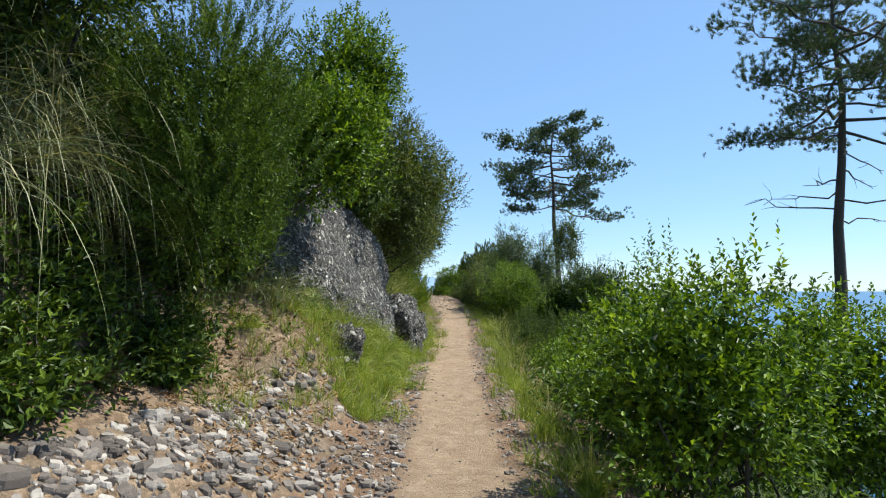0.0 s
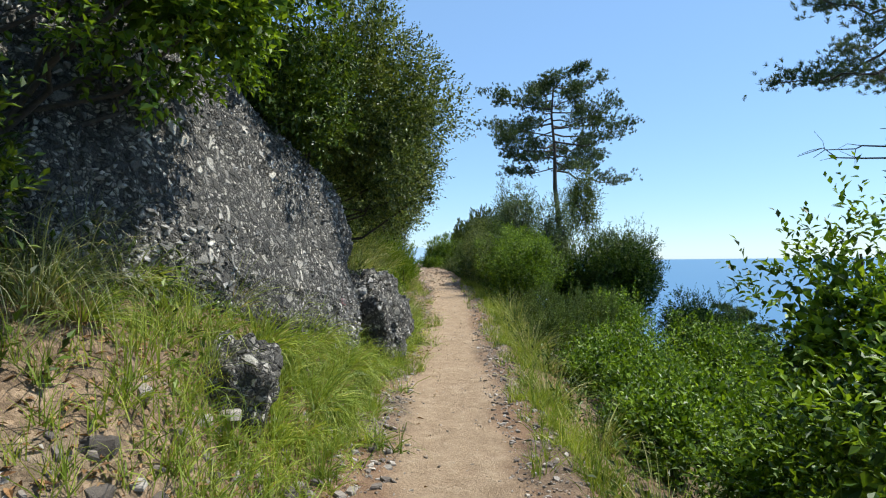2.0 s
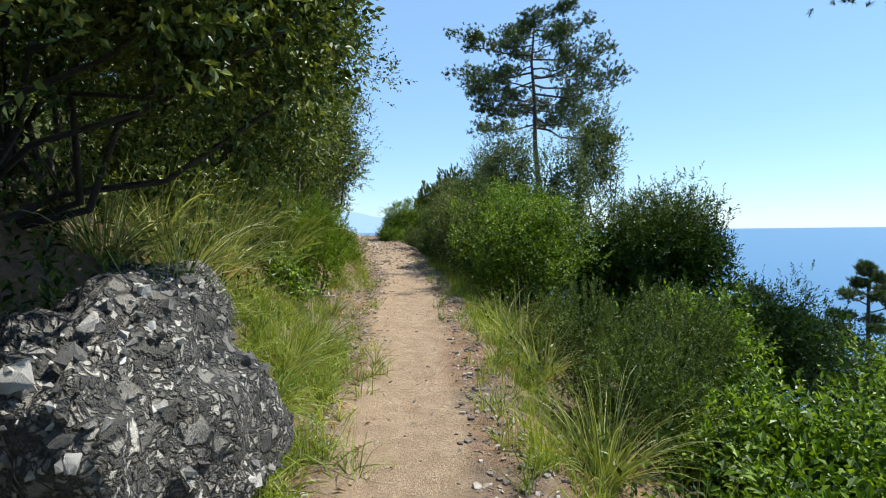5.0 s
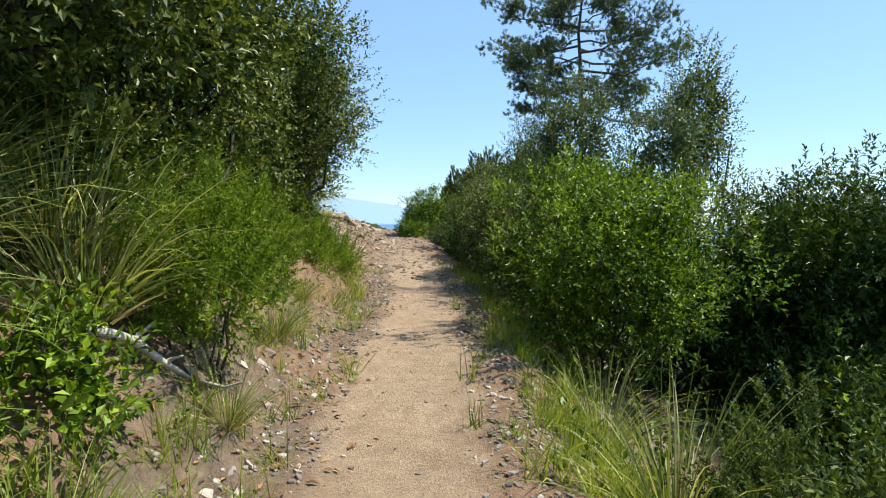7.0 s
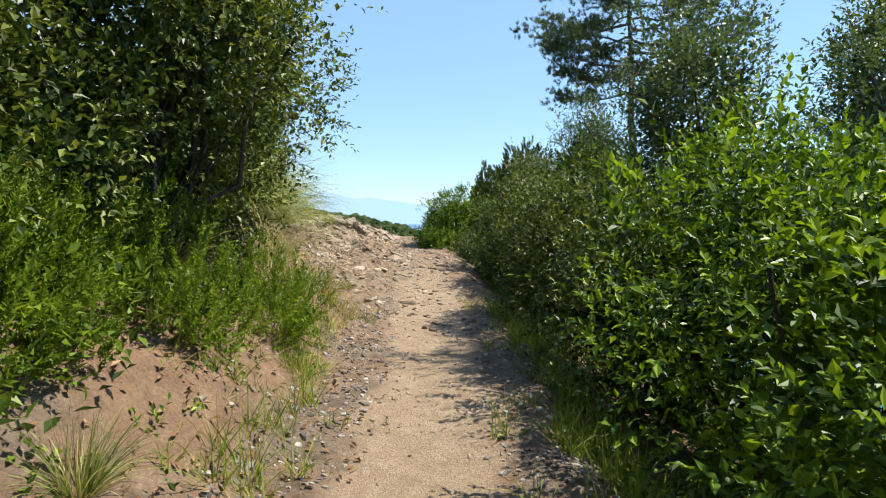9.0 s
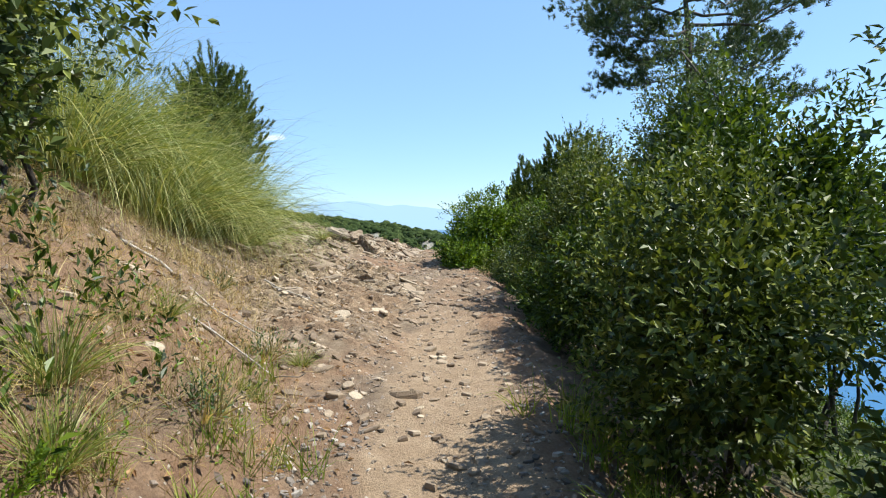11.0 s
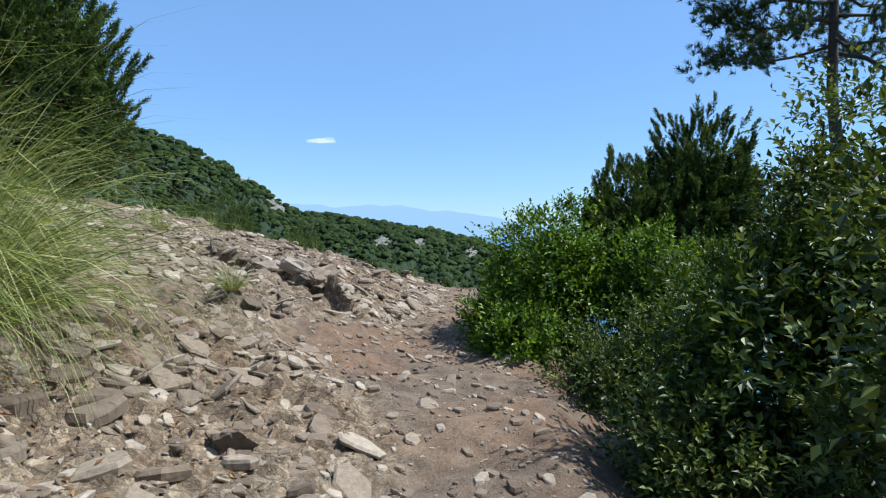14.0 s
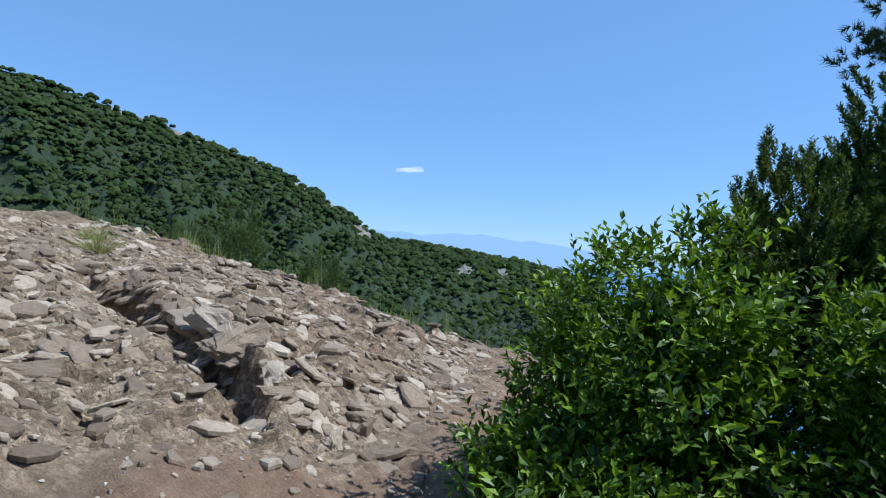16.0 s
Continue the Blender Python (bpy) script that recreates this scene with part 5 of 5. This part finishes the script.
def litter(rng, P, name, label):
    a = rng.uniform(0, 6.283, len(P))
    D = unit(np.stack([np.cos(a), np.sin(a), rng.normal(0, 0.25, len(P))], 1))
    N = unit(rng.normal(0, 0.35, P.shape) + np.array([[0, 0, 1.0]]))
    V, F = leaf_quads(P + np.array([[0, 0, 0.012]]), D, N, rng.uniform(0.03, 0.075, len(P)), rng.uniform(0.015, 0.03, len(P)))
    return tagged(new(name, mesh_np(name, V, F, LITTER)), label, "litter", "", "stuff")


P = scatter(rng, 4500, -3.6, 0.2, 3.0, 25.0, lambda x, y: np.exp(-((edge_left(x, y) - 0.2) / 0.5) ** 2))
P = np.concatenate([P, scatter(rng, 2600, -4.5, 0.2, 21.0, 31.0, lambda x, y: (edge_right(x, y) < -0.2) * smooth(0.4, 1.2, near_path(x, y)))])
P = np.concatenate([P, scatter(rng, 3000, -3.2, -0.7, 4.0, 8.5, lambda x, y: smooth(0.0, 0.3, edge_left(x, y)) * (1 - smooth(1.3, 2.0, edge_left(x, y))))])
litter(rng, P, "leaf_litter", "dry brown leaves lying on the bank")

# loose stones that can be told apart
ground = bpy.data.objects["ground"]
PIECES = [rock_mesh(500 + k, ROCK, 0, 0.08, 0.5, 7, slab) for k in range(9)]
PIECES_GREY = [rock_mesh(520 + k, GRAVEL_GREY, 0, 0.08, 0.6, 6, slab) for k in range(7)]


def lay_stones(rng, P, lo, hi, protos, sink=0.15, power=1.6):
    for k, p in enumerate(P):
        s = lo + (hi - lo) * rng.random() ** power
        ob = part("stone", protos[k % len(protos)], ground)
        ob.matrix_basis = pose(p[0], p[1], p[2] + s * (0.28 - sink), rng.normal(0, 9), rng.normal(0, 9), rng.uniform(0, 360)) @ Matrix.Diagonal((s, s * rng.uniform(0.6, 1.0), s * rng.uniform(0.6, 1.1), 1))


P = scatter(rng, 240, -3.8, -0.6, 1.9, 7.5, lambda x, y: (edge_left(x, y) < 1.2 - 0.2 * np.maximum(0, y - 3.0)) * smooth(0.3, 1.5, -x - 0.3))
lay_stones(rng, P, 0.04, 0.115, PIECES_GREY, 0.2, 2.0)
P = scatter(rng, 300, -6.5, 0.1, 24.0, 37.0, lambda x, y: (edge_right(x, y) < -0.3) * (0.25 + 0.75 * smooth(0.5, 1.6, near_path(x, y))))
lay_stones(rng, P, 0.05, 0.19, PIECES, 0.38, 2.6)

# broken ledge across the slope
LEDGE = [(-4.9, 34.75, 0.34), (-4.3, 34.5, 0.30), (-3.85, 34.3, 0.36), (-3.4, 34.0, 0.34), (-3.0, 33.72, 0.36), (-2.62, 33.5, 0.40), (-2.3, 33.35, 0.30), (-2.05, 33.0, 0.17), (-1.92, 32.8, 0.15), (-1.80, 33.15, 0.20), (-1.70, 32.72, 0.13), (-1.62, 32.95, 0.17), (-1.50, 33.25, 0.20), (-1.45, 32.80, 0.14), (-1.35, 33.05, 0.16), (-1.22, 32.88, 0.13), (-1.15, 33.2, 0.17), (-1.02, 33.0, 0.12), (-1.6, 33.45, 0.2), (-2.1, 29.3, 0.17), (-1.85, 29.15, 0.14), (-1.45, 28.9, 0.17), (-1.25, 28.75, 0.12), (-1.62, 28.55, 0.13), (-0.55, 27.9, 0.10), (-2.9, 31.0, 0.2), (-0.75, 31.2, 0.11), (-3.4, 30.6, 0.22), (-3.9, 31.5, 0.24), (-3.2, 31.6, 0.2), (-2.75, 32.1, 0.16), (-3.4, 32.4, 0.26)]
SLABS = [rock_mesh(540 + k, ROCK, 3, 0.22, 0.75, 11) for k in range(6)]
for k, (x, y, s) in enumerate(LEDGE):
    ob = tagged(new("rock", SLABS[k % 6]), "weathered pale conglomerate rock on the slope", "rock", "slope rocks")
    if k < 7:
        ob.matrix_basis = pose(x, y - 0.16, ground_z(x, y) - s * 0.10, r_.uniform(-3, 5), r_.uniform(6, 12), -31 + r_.uniform(-8, 8)) @ Matrix.Diagonal((s * 1.25, s * 0.9, s * 0.62, 1))
    else:
        ob.matrix_basis = pose(x, y, ground_z(x, y) - s * 0.10, r_.uniform(-14, 14), r_.uniform(-14, 14), r_.uniform(0, 360)) @ Matrix.Diagonal((s, s * r_.uniform(0.6, 0.9), s * r_.uniform(0.6, 1.0), 1))

# ---- small things ----
def dead_branch(label, line, radius, seed):
    g = np.random.default_rng(seed)
    pts = np.array([(x, y, ground_z(x, y) + dz) for x, y, dz in line])
    top = tagged(new("dead_branch"), label, "branch")
    c = pts[0].copy()
    top.matrix_basis = pose(*c)
    part("limb", mesh_np("limb", *tube(pts - c, np.linspace(radius, radius * 0.35, len(pts)), 7), DEADWOOD, True), top)
    for k in range(3):
        o = pts[1 + k % (len(pts) - 1)] - c
        tip = o + np.array([g.normal(0, 0.14), g.normal(0, 0.14), abs(g.normal(0.05, 0.04))])
        part("twig", mesh_np("twig", *tube(bent(o, tip, g, 4, 0.08), np.linspace(radius * 0.5, radius * 0.15, 4), 5), DEADWOOD, True), top)


dead_branch("bleached grey dead branch on the earth bank", [(-1.0, 15.6, 0.14), (-0.9, 15.8, 0.11), (-0.81, 15.92, 0.07), (-0.74, 16.08, 0.02)], 0.03, 1)
dead_branch("dry fallen stick on the stony bank", [(-2.6, 24.6, 0.03), (-2.2, 24.75, 0.03), (-1.8, 24.8, 0.03), (-1.4, 25.0, 0.02)], 0.014, 2)
dead_branch("dry fallen stick on the stony bank", [(-2.3, 27.2, 0.03), (-2.0, 26.9, 0.03), (-1.6, 26.75, 0.03)], 0.016, 3)
dead_branch("dry fallen stick on the stony bank", [(-1.9, 24.0, 0.02), (-1.5, 24.25, 0.04), (-1.1, 24.3, 0.02)], 0.012, 4)


def trail_mark():
    """Red, white and red paint flag on the outcrop, laid on its rough surface."""
    from mathutils.bvhtree import BVHTree
    rockface = [o for o in bpy.data.objects["conglomerate_outcrop"].children if o.name.startswith("outcrop")][0]
    m = bpy.data.objects["conglomerate_outcrop"].matrix_basis
    tree = BVHTree.FromPolygons([m @ v.co for v in rockface.data.vertices], [p.vertices[:] for p in rockface.data.polygons])
    eye = Vector((0.018, 6.524, 1.379))
    aim = (Vector((-1.08, 10.4, 0.82)) - eye).normalized()
    side = aim.cross(Vector((0, 0, 1))).normalized()
    up = side.cross(aim)
    top = tagged(new("trail_mark"), "faded red and white painted trail mark on rock", "trail sign")
    for nm, o, colour, w, h in (("red_stripe", -0.025, (0.21, 0.095, 0.095), 0.014, 0.042), ("white_stripe", 0.0, (0.26, 0.235, 0.225), 0.012, 0.040), ("red_stripe", 0.025, (0.21, 0.095, 0.095), 0.014, 0.040)):
        pm, n, l, p = material("paint")
        t = tex_noise(n, l, 45.0, 5.0)
        r = ramp(n, ((0.3, tuple(c * 0.55 for c in colour)), (0.6, colour)))
        l.new(t.outputs[0], r.inputs[0])
        l.new(r.outputs[0], p.inputs["Base Color"])
        p.inputs["Roughness"].default_value = 0.8
        V, F = [], []
        for i in range(7):
            for j in range(7):
                u, v = (i / 3 - 1), (j / 3 - 1)
                k = 1 / max(1.0, math.hypot(u, v)) * (0.9 + 0.15 * math.sin(5 * u + 3 * v))
                start = eye + side * (o + u * w * k) + up * (v * h * k)
                hit, nrm, _, _ = tree.ray_cast(start, aim)
                V.append((hit or start + aim * 4) - aim * 0.012)
        F = [[i * 7 + j, (i + 1) * 7 + j, (i + 1) * 7 + j + 1, i * 7 + j + 1] for i in range(6) for j in range(6)]
        part(nm, mesh_np(nm, np.array([v[:] for v in V]), np.array(F), pm, True), top)


trail_mark()


def cloud(label, az, rise, dist, width, height, seed):
    """A thin far cloud: a flat drift of small puffs."""
    m, n, l, p = material("cloud_vapour")
    # Sunlit white is put in as emission, so the puffs glow by themselves.
    e = n.new("ShaderNodeEmission")
    e.inputs["Color"].default_value, e.inputs["Strength"].default_value = (0.80, 0.88, 1.0, 1), 0.9
    tr = n.new("ShaderNodeBsdfTransparent")
    mx = n.new("ShaderNodeMixShader")
    mx.inputs[0].default_value = 0.2
    l.new(tr.outputs[0], mx.inputs[1])
    l.new(e.outputs[0], mx.inputs[2])
    l.new(mx.outputs[0], n["Material Output"].inputs["Surface"])
    g = np.random.default_rng(seed)
    bm = bmesh.new()
    c = Vector((HUB[0] - math.sin(radians(az)) * dist, HUB[1] + math.cos(radians(az)) * dist, dist * rise))
    side = Vector((math.cos(radians(az)), math.sin(radians(az)), 0))
    for k in range(9):
        u = g.uniform(-0.5, 0.5)
        bmesh.ops.create_uvsphere(bm, u_segments=16, v_segments=8, radius=1.0, matrix=Matrix.Translation(c + side * u * width * 0.8 + Vector((0, 0, g.normal(0, 0.12) * height))) @ Matrix.Rotation(radians(az), 4, "Z") @ Matrix.Diagonal((width * 0.22 * (1.1 - abs(u)), 20, height * 0.5 * (1.1 - abs(u) * 1.5), 1)))
    me = bpy.data.meshes.new("cloud")
    bm.to_mesh(me)
    bm.free()
    me.materials.append(m)
    me.polygons.foreach_set("use_smooth", np.ones(len(me.polygons), bool))
    ob = tagged(new("cloud", me), label, "cloud", "", "structure")
    ob.visible_shadow = False


cloud("small white streak of cloud", 20.6, 0.149, 4200, 230, 34, 3)
